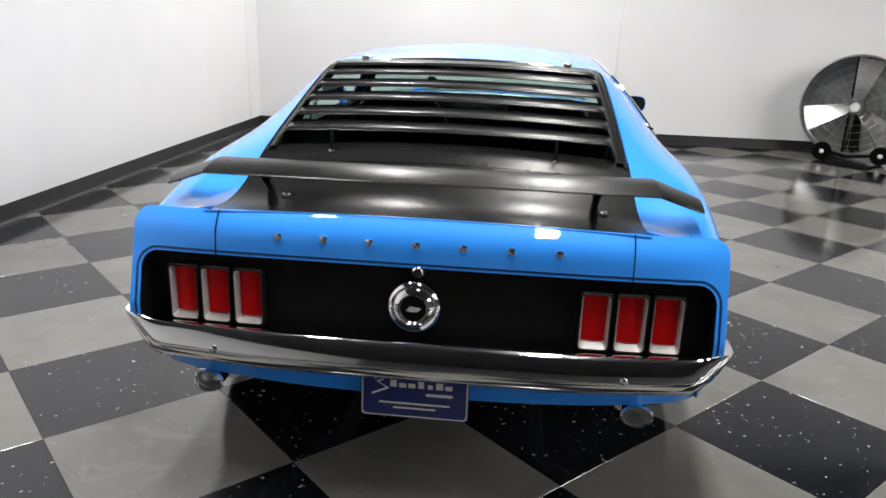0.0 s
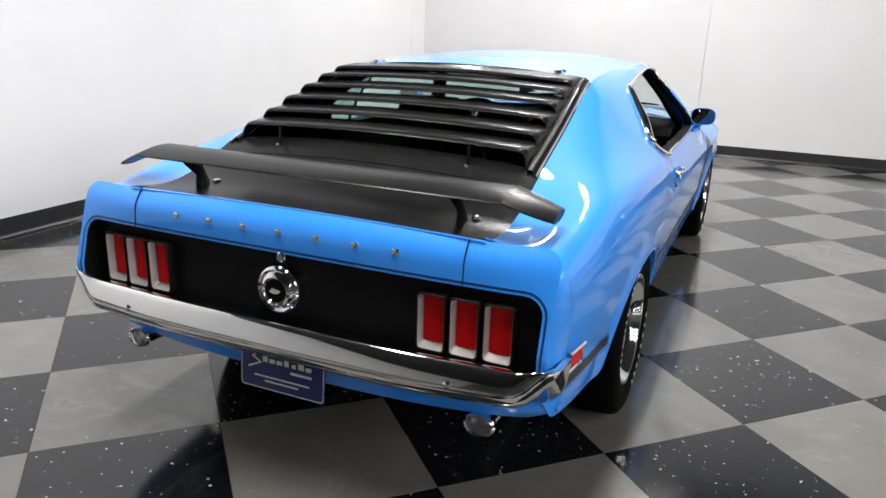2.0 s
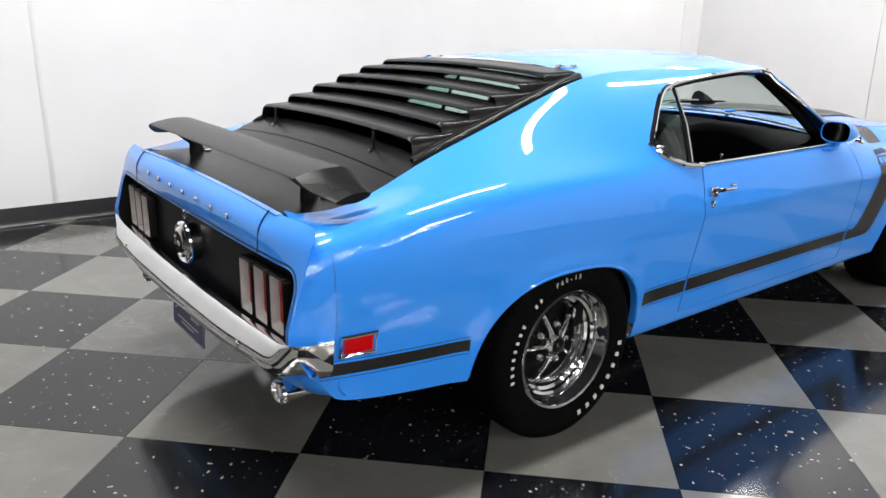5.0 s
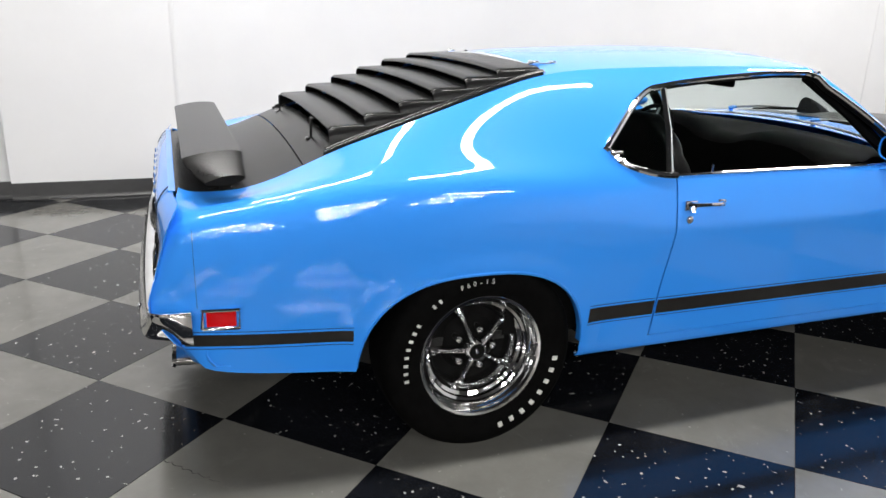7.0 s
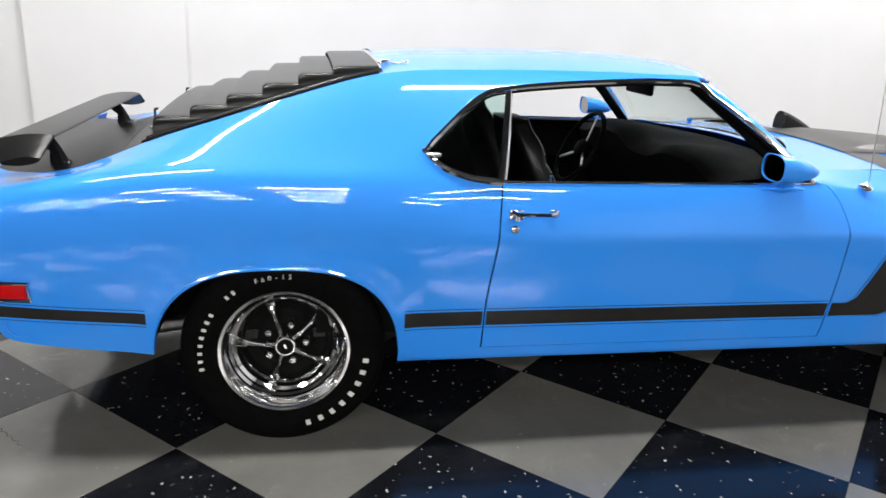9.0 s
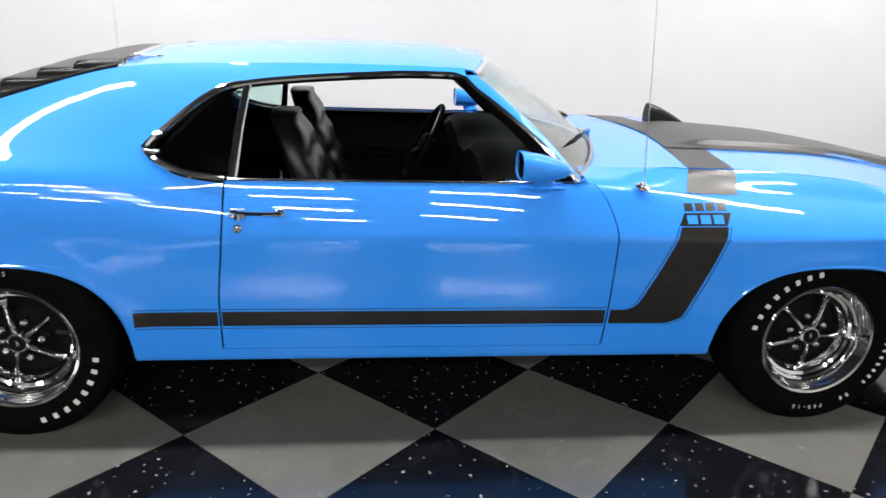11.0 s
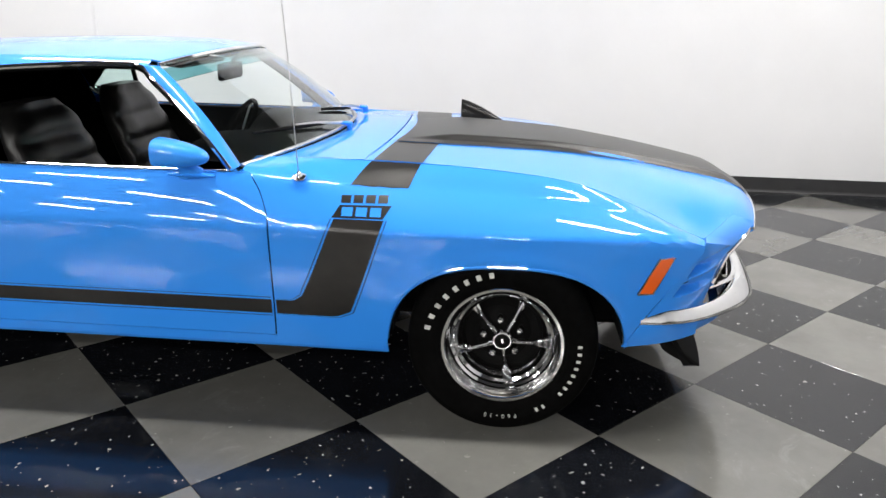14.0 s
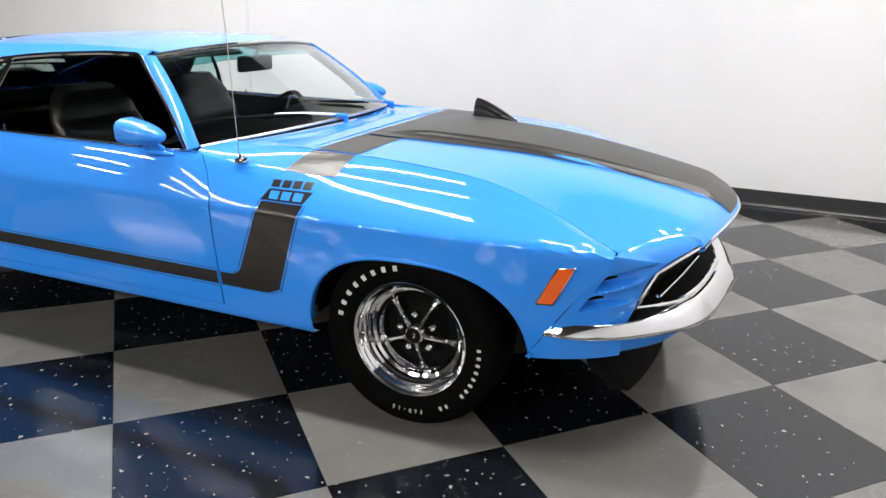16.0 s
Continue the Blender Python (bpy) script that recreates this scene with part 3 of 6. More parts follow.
def cowl_skin():
    cols = []
    for x in steps(-0.79, 0.79, 44):
        a, b = 2.04 - 0.21 * (x / 0.79) ** 2, cowl_y(min(abs(x), 0.679)) - 0.004
        if abs(x) > 0.652:
            b = max(a + 0.01, 1.853 + 0.0 * x)
        col = []
        for i in range(9):
            y = a + (b - a) * i / 8
            u = min(abs(x) / 0.655, 1.0)
            edge = 0.907 + 0.02 * max(0.0, 2.05 - y)
            z = edge + (0.928 - edge) * (1 - u * u)
            if abs(x) > 0.652:
                z = edge - (abs(x) - 0.652) / 0.12 * 0.02
            col.append(Vector((x, y, z - 0.012 * (1 - i / 8) ** 2)))
        cols.append(col)
    return shell(grid(cols), 0.004)


part("cowl", cowl_skin(), BLUE, car, "", 30)

roof_crown = spline([(0.3, 0.036), (0.6, 0.042), (1.2, 0.048), (1.6, 0.042)])


def header_y(x):
    return 1.585 - 0.10 * (abs(x) / 0.58) ** 2


def roof_z(x, y):
    g = ridge_x(y)
    return ridge_z(y) + roof_crown(y) * (1 - min(abs(x) / g, 1.0) ** 2.2) - 0.10 * max(0.0, y - 1.42)


def roof_skin():
    cols = []
    for x in steps(-1, 1, 40):
        a, b = 0.315, header_y(x * 0.565)
        col = []
        for i in range(31):
            y = a + (b - a) * i / 30
            xx = x * ridge_x(y)
            col.append(Vector((xx, y, roof_z(xx, y))))
        end = col[-1]
        col.append(end + Vector((0, 0.008, -0.010)))
        cols.append(col)
    return shell(grid(cols), 0.006)


part("roof", roof_skin(), BLUE, car, "", 30)


def deck_z(x, y):
    return ridge_z(y) + (0.010 + 0.020 * smooth((y + 0.9) / 0.45)) * (1 - min(abs(x) / ridge_x(y), 1.0) ** 2)


DECK_F = -0.45
LID = 0.565


def deck_skin(a, b, w):
    cols = []
    for u in steps(-1, 1, 30):
        col = []
        for i in range(17):
            y = a + (b - a) * i / 16
            x = u * (ridge_x(y) if w is None else w)
            col.append(Vector((x, y, deck_z(x, y))))
        cols.append(col)
    return shell(grid(cols), 0.005)


part("deck_lid_lip", deck_skin(-0.906, -0.886, None), BLUE, car, "blue rear lip of the boot lid", 30)
part("deck_lid_top", deck_skin(-0.885, -0.514, None), BLACK, car, "satin black boot lid top", 30)
part("deck_filler_panel", deck_skin(-0.510, -0.400, None), BLACK, car, "satin black panel below the rear window", 30)
# ---------------------------------------------------------------- tail
PAN_W, PAN_LO, PAN_HI = 0.785, 0.47, 0.748


def panel_y(x):
    return -0.920 + 0.02 * (abs(x) / 0.82) ** 4


def dense_pair(a, b, count=36):
    """Adds the same number of points to the matching edges of two outlines."""
    oa, ob = [], []
    for i in range(len(a)):
        j = (i + 1) % len(a)
        n = count if math.hypot(a[j][0] - a[i][0], a[j][1] - a[i][1]) > 0.08 else 1
        for k in range(n):
            t = k / n
            oa.append((a[i][0] + (a[j][0] - a[i][0]) * t, a[i][1] + (a[j][1] - a[i][1]) * t))
            ob.append((b[i][0] + (b[j][0] - b[i][0]) * t, b[i][1] + (b[j][1] - b[i][1]) * t))
    return oa, ob


def tail_ring():
    """The blue frame of the rear face round the black panel."""
    inner = rounded(2 * PAN_W, PAN_HI - PAN_LO, 0.05, 8, 0, (PAN_HI + PAN_LO) / 2)
    outer = rounded(2 * 0.812, 0.872 - 0.44, 0.045, 8, 0, (0.872 + 0.44) / 2)
    inner, outer = dense_pair(inner, outer)
    rings = []
    for t in (0.0, 0.2, 0.4, 0.6, 0.75, 0.88, 1.0):
        ring = []
        for (ax, az), (bx, bz) in zip(inner, outer):
            x, z = ax + (bx - ax) * t, az + (bz - az) * t
            crown = 0.0
            if z > 0.8:
                crown = (z - 0.8) / 0.072 * (deck_z(x, -0.902) - 0.872)
            ring.append(Vector((x, tail_y(x, z), z + crown)))
        rings.append(ring)
    return rings


def tail_frame():
    rings = tail_ring()
    bm = bmesh.new()
    vs = [[bm.verts.new(p) for p in ring] for ring in rings]
    n = len(vs[0])
    for a, b in zip(vs, vs[1:]):
        for k in range(n):
            bm.faces.new((a[k], a[(k + 1) % n], b[(k + 1) % n], b[k]))
    return thick(bm, 0.003)


part("tail_frame", tail_frame(), BLUE, car, "blue rear face round the black tail panel", 40)


def recess_wall():
    """The black return between the blue rim and the sunken panel."""
    rim = tail_ring()[0]
    rim = rim + rim[:1]
    return thick(grid([[Vector((p.x, p.y + 0.002, p.z)), Vector((p.x, p.y * 0.5 + panel_y(p.x) * 0.5, p.z)), Vector((p.x, panel_y(p.x) + 0.004, p.z))] for p in rim]), 0.003)


part("recess_wall", recess_wall(), PANEL, car, "black return round the tail panel", 40)


def tail_sheet(x0, x1, z0, z1, off, nx=16, nz=4):
    return grid([[Vector((x, tail_y(x, z) + off, z)) for z in steps(z0, z1, nz)] for x in steps(x0, x1, nx)])


part("tail_panel", thick(grid([[Vector((x, panel_y(x), z)) for z in steps(0.455, 0.757, 6)] for x in steps(-0.795, 0.795, 40)]), 0.004), PANEL, car, "satin black tail panel")
# seams of the lid in the rear face
for x in (-LID, LID):
    part("lid_seam", thick(tail_sheet(x - 0.0014, x + 0.0014, 0.749, 0.866, -0.0015, 1, 9), 0.003), MATTE, car)


def outline_band(grow, width):
    a = rounded(2 * (PAN_W + grow), PAN_HI - PAN_LO + 2 * grow, 0.05 + grow, 8, 0, (PAN_HI + PAN_LO) / 2)
    b = rounded(2 * (PAN_W + grow + width), PAN_HI - PAN_LO + 2 * (grow + width), 0.05 + grow + width, 8, 0, (PAN_HI + PAN_LO) / 2)
    a, b = dense_pair(a, b)
    bm = bmesh.new()
    va = [bm.verts.new((x, tail_y(x, z) - 0.0012, z)) for x, z in a]
    vb = [bm.verts.new((x, tail_y(x, z) - 0.0012, z)) for x, z in b]
    n = len(va)
    for k in range(n):
        if a[k][1] > 0.5 or a[(k + 1) % n][1] > 0.5:
            bm.faces.new((va[k], va[(k + 1) % n], vb[(k + 1) % n], vb[k]))
    bmesh.ops.recalc_face_normals(bm, faces=bm.faces)
    return bm


part("tail_pinstripe", outline_band(0.007, 0.006), PIN, car, "thin dark pinstripe round the tail panel")

# tail lamps: three tall red lenses each side in deep silver bezels
LAMP_X = (0.478, 0.573, 0.668)
for s in (-1, 1):
    for cx in LAMP_X:
        x = s * cx
        y = panel_y(x) - 0.006
        outer = rounded(0.086, 0.166, 0.012, 4)
        inner = rounded(0.064, 0.136, 0.008, 4, 0, 0.007)
        lamp = thing("tail_light", "", "")
        lamp.parent = car
        lamp.location = (x, y, 0.628)
        bm = bmesh.new()
        rings = [[bm.verts.new((px, dy, pz)) for px, pz in ol] for ol, dy in ((rounded(0.0765, 0.1565, 0.009, 4), -0.0255), (rounded(0.075, 0.154, 0.009, 4), -0.0245), (rounded(0.060, 0.132, 0.007, 4, 0, 0.006), 0.004))]
        for a, b in zip(rings, rings[1:]):
            for k in range(len(a)):
                bm.faces.new((a[k], a[(k + 1) % len(a)], b[(k + 1) % len(a)], b[k]))
        bmesh.ops.recalc_face_normals(bm, faces=bm.faces)
        part("bezel", bm, SILVER, lamp, "silver tail lamp bezel")
        part("housing", grid([[Vector((px * f, dy, pz * (f + (1 - f) * 0.45))) for dy, f in ((0.002, 1.03), (-0.024, 1.02), (-0.027, 0.97), (-0.0262, 0.895))] for px, pz in outer + outer[:1]]), PANEL, lamp, "black tail lamp housing")
        cols = [[Vector((px, -0.002 - 0.004 * (1 - (px / 0.03) ** 2), pz)) for pz in steps(-0.061, 0.073, 6)] for px in steps(-0.031, 0.031, 8)]
        part("lens", thick(grid(cols), 0.003), RED, lamp, "red ribbed tail lamp lens")

# fuel cap and lock
cap = thing("fuel_cap", "", "")
cap.parent = car
cap.location = (-0.008, panel_y(0) - 0.026, 0.640)
part("cap_body", lathe([(0.024, 0.0), (0.024, 0.06), (0.0, 0.062), (0.0, 0.066), (-0.012, 0.068), (-0.022, 0.064), (-0.026, 0.058), (-0.022, 0.052), (-0.03, 0.046), (-0.034, 0.038), (-0.028, 0.034), (-0.028, 0.0)], 48, "y"), CHROME, cap, "round chrome fuel cap")
part("cap_center", lathe([(-0.0285, 0.0), (-0.030, 0.02), (-0.0285, 0.033)], 32, "y"), MATTE, cap, "black centre of the fuel cap")
part("emblem", prism([(-0.018, -0.004), (-0.006, -0.008), (0.012, -0.006), (0.02, 0.004), (0.008, 0.006), (-0.008, 0.008)], 0.002, pose(0, -0.031, 0, 90)), CHROME, cap, "small chrome emblem")
lock = part("lid_lock", lathe([(0.0, 0.0), (0.0, 0.016), (-0.008, 0.016), (-0.012, 0.012), (-0.012, 0.0)], 24, "y"), CHROME, car, "chrome boot lock")
lock.location = (0.0, tail_y(0, 0.74) + 0.004, 0.738)
cap.scale = (1.1, 1.0, 1.1)
# seven small chrome letters, as plain bars
for k in range(7):
    x = -0.385 + 0.126 * k
    bar = part("chrome_letter", box((0.020, 0.005, 0.017), (0, 0, 0), 0.002), CHROME, car, "small chrome bar in place of a letter")
    bar.location = (x, tail_y(x, 0.81) - 0.003, 0.812)

# rear bumper, a bowed chrome blade with wrapped ends
bump_path = []
for u in steps(-1, 1, 64):
    a = abs(u)
    if a < 0.84:
        x = u / 0.84 * 0.795
        y = -1.001 + 0.016 * (x / 0.795) ** 2
    else:
        k = (a - 0.84) / 0.16
        turn = min(1.0, k * 1.9) * math.pi / 2
        x = math.copysign(0.795 + 0.048 * math.sin(turn) + 0.006 * k, u)
        y = -0.985 + 0.050 * (1 - math.cos(turn)) + 0.065 * max(0, k - 0.526) / 0.474
    bump_path.append((x, y, a))


def blade(path, full, material, name, label, ends=False):
    """Sweeps a section of (out, up) along a plan line."""
    cols = []
    n = len(path)
    for i, (x, y, a) in enumerate(path):
        x0, y0, _ = path[max(i - 1, 0)]
        x1, y1, _ = path[min(i + 1, n - 1)]
        d = Vector((x1 - x0, y1 - y0, 0)).normalized()
        out = Vector((d.y, -d.x, 0))
        if ends:
            kk = smooth((a - 0.76) / 0.12)
            depth = 0.085 - 0.055 * smooth((a - 0.90) / 0.08)
            sag = 1 - smooth((a - 0.4) / 0.45)
            rise = 1 - 0.30 * smooth((a - 0.80) / 0.08) + 0.30 * smooth((a - 0.90) / 0.08)
            col = []
            for n_z, (o, z) in enumerate(full):
                drop = (0.553 - z) / 0.113
                o += 0.010 * sag * drop
                z -= sag * (0.006 + 0.008 * drop) - (1 - rise) * (0.553 - z)
                if n_z == 0:
                    round_o = -0.02
                else:
                    round_o = depth * (math.sqrt(max(0.0, 1 - drop ** 2)) - 1)
                col.append(Vector((x, y, z + 0.020 * kk)) + out * (o * (1 - kk) + kk * round_o))
            cols.append(col)
        else:
            k = 1 - 0.42 * smooth((a - 0.62) / 0.36)
            lean = 1 - 0.62 * smooth((a - 0.62) / 0.25)
            cols.append([Vector((x, y, 0)) + out * (0.006 + (o - 0.006) * lean) + Vector((0, 0, zc + (z - zc) * k)) for o, z in full])
    return part(name, shell(grid(cols), 0.004, (0.0, 1.3, 0.47)), material, car, label, 50)


zc = 0.515
blade(bump_path, [(-0.034, 0.549), (-0.014, 0.553), (-0.006, 0.550), (0.002, 0.540), (0.012, 0.522), (0.019, 0.503), (0.021, 0.488), (0.018, 0.473), (0.008, 0.460), (-0.09, 0.440)], CHROME, "rear_bumper", "chrome rear bumper blade with wrapped ends", True)
for x in (-0.56, 0.56):
    bolt = part("bumper_bolt", lathe([(0.0, 0.011), (-0.004, 0.0105), (-0.007, 0.007), (-0.008, 0.0)], 20, "y"), CHROME, car, "chrome bumper bolt")
    bolt.location = (x, -1.001 + 0.016 * (x / 0.795) ** 2 - 0.021, 0.494)


def valance():
    cols = []
    for x in steps(-0.812, 0.812, 48):
        a = abs(x) / 0.80
        y = -0.935 + 0.05 * a ** 4 + 0.05 * max(0.0, (a - 0.9) / 0.115) ** 2
        lo = 0.345 + 0.035 * a ** 2
        cols.append([Vector((x, y, 0.47)), Vector((x, y - 0.004, 0.42)), Vector((x, y + 0.004, 0.40)), Vector((x, y + 0.02, lo)), Vector((x, y + 0.06, lo - 0.005))])
    return thick(grid(cols), 0.004)


part("rear_valance", valance(), BLUE, car, "blue valance below the bumper", 50)
# exhaust tips
for x in (-0.622, 0.622):
    tip = part("exhaust_tip", thick(lathe([(0.25, 0.030), (0.06, 0.030), (0.035, 0.033), (0.0, 0.034), (-0.004, 0.036), (0.0, 0.038)], 28, "y"), 0.003), CHROME, car, "oval chrome exhaust tip")
    tip.location, tip.rotation_euler = (x, -0.922, 0.344), (radians(-6), 0, 0)
    tip.scale = (1.15, 1, 0.85)
    part("pipe_liner", moved(lathe([(0.05, 0.0), (0.045, 0.02), (0.03, 0.0305)], 24, "y"), Matrix.Identity(4)), STEEL, tip, "bright inner end of the pipe")

# dealer plate: letters that name a business become plain bars
plate = thing("dealer_plate", "", "")
plate.parent = car
plate.location, plate.rotation_euler = (0, -0.968, 0.384), (radians(-4), 0, 0)
part("plate_sheet", prism(rounded(0.305, 0.152, 0.012), 0.003, pose(0, 0.0015, 0, 90)), PLATE, plate, "navy blue dealer plate")
bm = bmesh.new()
rim_o, rim_i = rounded(0.299, 0.146, 0.011), rounded(0.293, 0.140, 0.009)
va, vb = [bm.verts.new((x, -0.0022, z)) for x, z in rim_o], [bm.verts.new((x, -0.0022, z)) for x, z in rim_i]
for k in range(len(va)):
    bm.faces.new((va[k], va[(k + 1) % len(va)], vb[(k + 1) % len(va)], vb[k]))
part("plate_border", bm, WHITE, plate, "thin white border line")
swash = [(-0.125, 0.0, 0.045), (-0.06, 0.0, 0.055), (-0.105, 0.0, 0.028), (-0.075, 0.0, 0.012), (-0.12, 0.0, -0.008)]
part("script_bar", tube([(x, -0.003, z) for x, _, z in swash], 0.0035, 6), WHITE, plate, "white swash of a script word")
for k, w in enumerate((0.018, 0.02, 0.02, 0.016, 0.014, 0.02, 0.02)):
    part("script_bar", box((w, 0.0015, 0.020 if k in (0, 3, 5) else 0.013), (-0.06 + k * 0.026, -0.003, 0.022 + 0.004 * (k in (0, 3, 5))), 0.0006), WHITE, plate, "white bar in place of a letter")
part("text_bar", box((0.075, 0.0015, 0.008), (0.07, -0.003, -0.002)), WHITE, plate, "white bar in place of a word")
for k, w in enumerate((0.2, 0.12)):
    part("text_bar", box((w, 0.0015, 0.005), (0.0, -0.003, -0.032 - 0.014 * k)), WHITE, plate, "white bar in place of small print")

# rear wing on two posts
def wing():
    cols = []
    for u in steps(-1, -0.83, 6) + steps(-0.80, 0.80, 24) + steps(0.83, 1, 6):
        a = abs(u)
        x = u * 0.757
        e = max(0.0, a - 0.83) / 0.17
        drop = 0.048 * e
        chord = 0.17 - 0.06 * e ** 1.5
        fy = -0.692 - 0.006 * e
        prof = []
        for k in range(20):
            t = 2 * math.pi * k / 20
            c = math.cos(t)
            thickn = 0.013 * (1 - 0.35 * max(0, -c))
            prof.append(Vector((x, fy - chord / 2 + chord / 2 * c, 0.964 - drop + thickn * math.sin(t) + 0.007 * c)))
        cols.append(prof + [prof[0]])
    bm = grid(cols)
    bmesh.ops.remove_doubles(bm, verts=bm.verts, dist=1e-5)
    bmesh.ops.holes_fill(bm, edges=bm.edges[:])
    bmesh.ops.recalc_face_normals(bm, faces=bm.faces)
    return bm


rear_wing = part("rear_wing", wing(), BLACK, car, "satin black rear wing with drooped ends", 16)
for x in (-0.47, 0.47):
    post = part("wing_post", tube([(x, -0.735, deck_z(x, -0.735) - 0.002), (x, -0.745, 0.905), (x, -0.79, 0.956)], [0.032, 0.02, 0.03], 12, 0.45, (1, 0, 0)), BLACK, rear_wing, "black cast wing post")
    part("wing_bolt", moved(lathe([(0.0, 0.0), (0.0, 0.014), (0.006, 0.013), (0.010, 0.0)], 16, "z"), Matrix.Translation((x + 0.03, -0.70, deck_z(x, -0.70)))), CHROME, rear_wing, "chrome wing bolt")

# rear window, chrome surround and louvres
def backlight_z(x, y):
    return ridge_z(y) + 0.028 * (1 - min(abs(x) / ridge_x(y), 1.0) ** 2) - 0.012


cols = [[Vector((u * 0.535, y, backlight_z(u * 0.535, y))) for y in steps(DECK_F, 0.33, 16)] for u in steps(-1, 1, 20)]
part("rear_window", thick(grid(cols), 0.004), TINT, car, "sloping tinted rear window")
for s in (-1, 1):
    part("window_molding", tube([(s * (ridge_x(y) - 0.012), y, ridge_z(y) + 0.002) for y in steps(-0.445, 0.315, 14)], 0.008, 6), CHROME, car, "chrome molding of the rear window")
part("window_molding", tube([(x, 0.322, roof_z(x, 0.322) + 0.002) for x in steps(-0.55, 0.55, 14)], 0.007, 6), CHROME, car, "chrome molding of the rear window")

louver = thing("window_louver", "", "")
louver.parent = car
for s in (-1, 1):
    cols = []
    for y in steps(-0.435, 0.325, 10):
        x = s * (ridge_x(y) - 0.022)
        z = backlight_z(x, y) + 0.02
        cols.append([Vector((x + s * 0.004, y, z - 0.012)), Vector((x + s * 0.003, y, z + 0.000)), Vector((x - s * 0.004, y, z + 0.006)), Vector((x - s * 0.020, y, z + 0.006)), Vector((x - s * 0.022, y, z - 0.010))])
    part("louver_rail", thick(grid(cols), 0.003), BLACK, louver, "black side rail of the louvre")
for k in range(6):
    yf = 0.318 - 0.1165 * k
    yr = yf - 0.154
    w_f, w_r = ridge_x(yf) - 0.036, ridge_x(yr) - 0.046
    rise = backlight_z(0, yf) + 0.022
    cols = []
    for u in [-1, -0.995, -0.985, -0.97, -0.95] + steps(-0.925, 0.925, 24) + [0.95, 0.97, 0.985, 0.995, 1]:
        col = []
        a = max(0.0, abs(u) - 0.94) / 0.06
        for t in (0.0, 0.25, 0.5, 0.75, 0.93, 1.0):
            y = yf + (yr - yf) * t
            x = u * (w_f + (w_r - w_f) * t)
            z = rise - 0.008 * t - 0.016 * u * u
            foot = backlight_z(x, y) + 0.018
            z = foot + (z - foot) * math.sqrt(max(0.0, 1 - a ** 2.4))
            if t == 1.0:
                z -= 0.008
            col.append(Vector((x, y, z)))
        cols.append(col)
    part("louver_slat", thick(grid(cols), 0.004), BLACK, louver, "satin black louvre slat")
for x in (-0.365, 0.365):
    part("louver_strut", join(box((0.008, 0.008, 0.07), (x, -0.443, deck_z(x, -0.45) + 0.03), 0.002), box((0.03, 0.012, 0.006), (x, -0.438, deck_z(x, -0.45) + 0.066), 0.002)), BLACK, louver, "small black louvre strut")
    part("strut_bolt", moved(lathe([(0, 0), (0, 0.008), (0.006, 0.007), (0.008, 0)], 12, "z"), Matrix.Translation((x, -0.455, deck_z(x, -0.455)))), CHROME, louver, "chrome bolt")
for x in (-0.42, 0.42):
    z = roof_z(x, 0.36)
    part("louver_hinge", join(box((0.02, 0.11, 0.006), (x, 0.375, z + 0.004), 0.002), box((0.034, 0.03, 0.014), (x, 0.345, z + 0.008), 0.004), box((0.026, 0.02, 0.012), (x, 0.42, z + 0.008), 0.003)), CHROME, louver, "chrome louvre hinge on the roof")
# ---------------------------------------------------------------- glass and pillars
def screen_base(x):
    u = x / 0.775
    return Vector((x, 2.035 - 0.205 * u * u, 0.93 - 0.038 * u * u))


def screen_top(x):
    u = x / 0.60
    return Vector((x, header_y(x) + 0.012, roof_z(x * 0.9, header_y(x)) - 0.012 - 0.012 * u * u))


cols = []
for u in steps(-1, 1, 30):
    a, b = screen_base(u * 0.772), screen_top(u * 0.592)
    col = []
    for t in steps(0, 1, 10):
        p = a.lerp(b, t)
        p += Vector((0, 0.02, 0.03)) * 4 * t * (1 - t) * 0.45
        col.append(p)
    cols.append(col)
part("windscreen", thick(grid(cols), 0.004), SCREEN, car, "clear windscreen with a faint green tint")
band = []
for u in steps(-0.97, 0.97, 24):
    a, b = screen_base(u * 0.772), screen_top(u * 0.592)
    band.append([a.lerp(b, t) + Vector((0, 0.02, 0.03)) * 4 * t * (1 - t) * 0.45 + Vector((0, -0.008, -0.010)) for t in steps(0.84, 0.985, 4)])
part("tint_band", thick(grid(band), 0.002), BAND, car, "blue-green tinted band along the windscreen's top")
part("screen_molding", tube([screen_top(x) + Vector((0, 0.002, 0.006)) for x in steps(-0.592, 0.592, 20)], 0.008, 6), CHROME, car, "chrome windscreen molding")
part("screen_molding", tube([screen_base(x) + Vector((0, 0.006, 0.004)) for x in steps(-0.772, 0.772, 24)], 0.007, 6), STEEL, car, "bright windscreen molding")


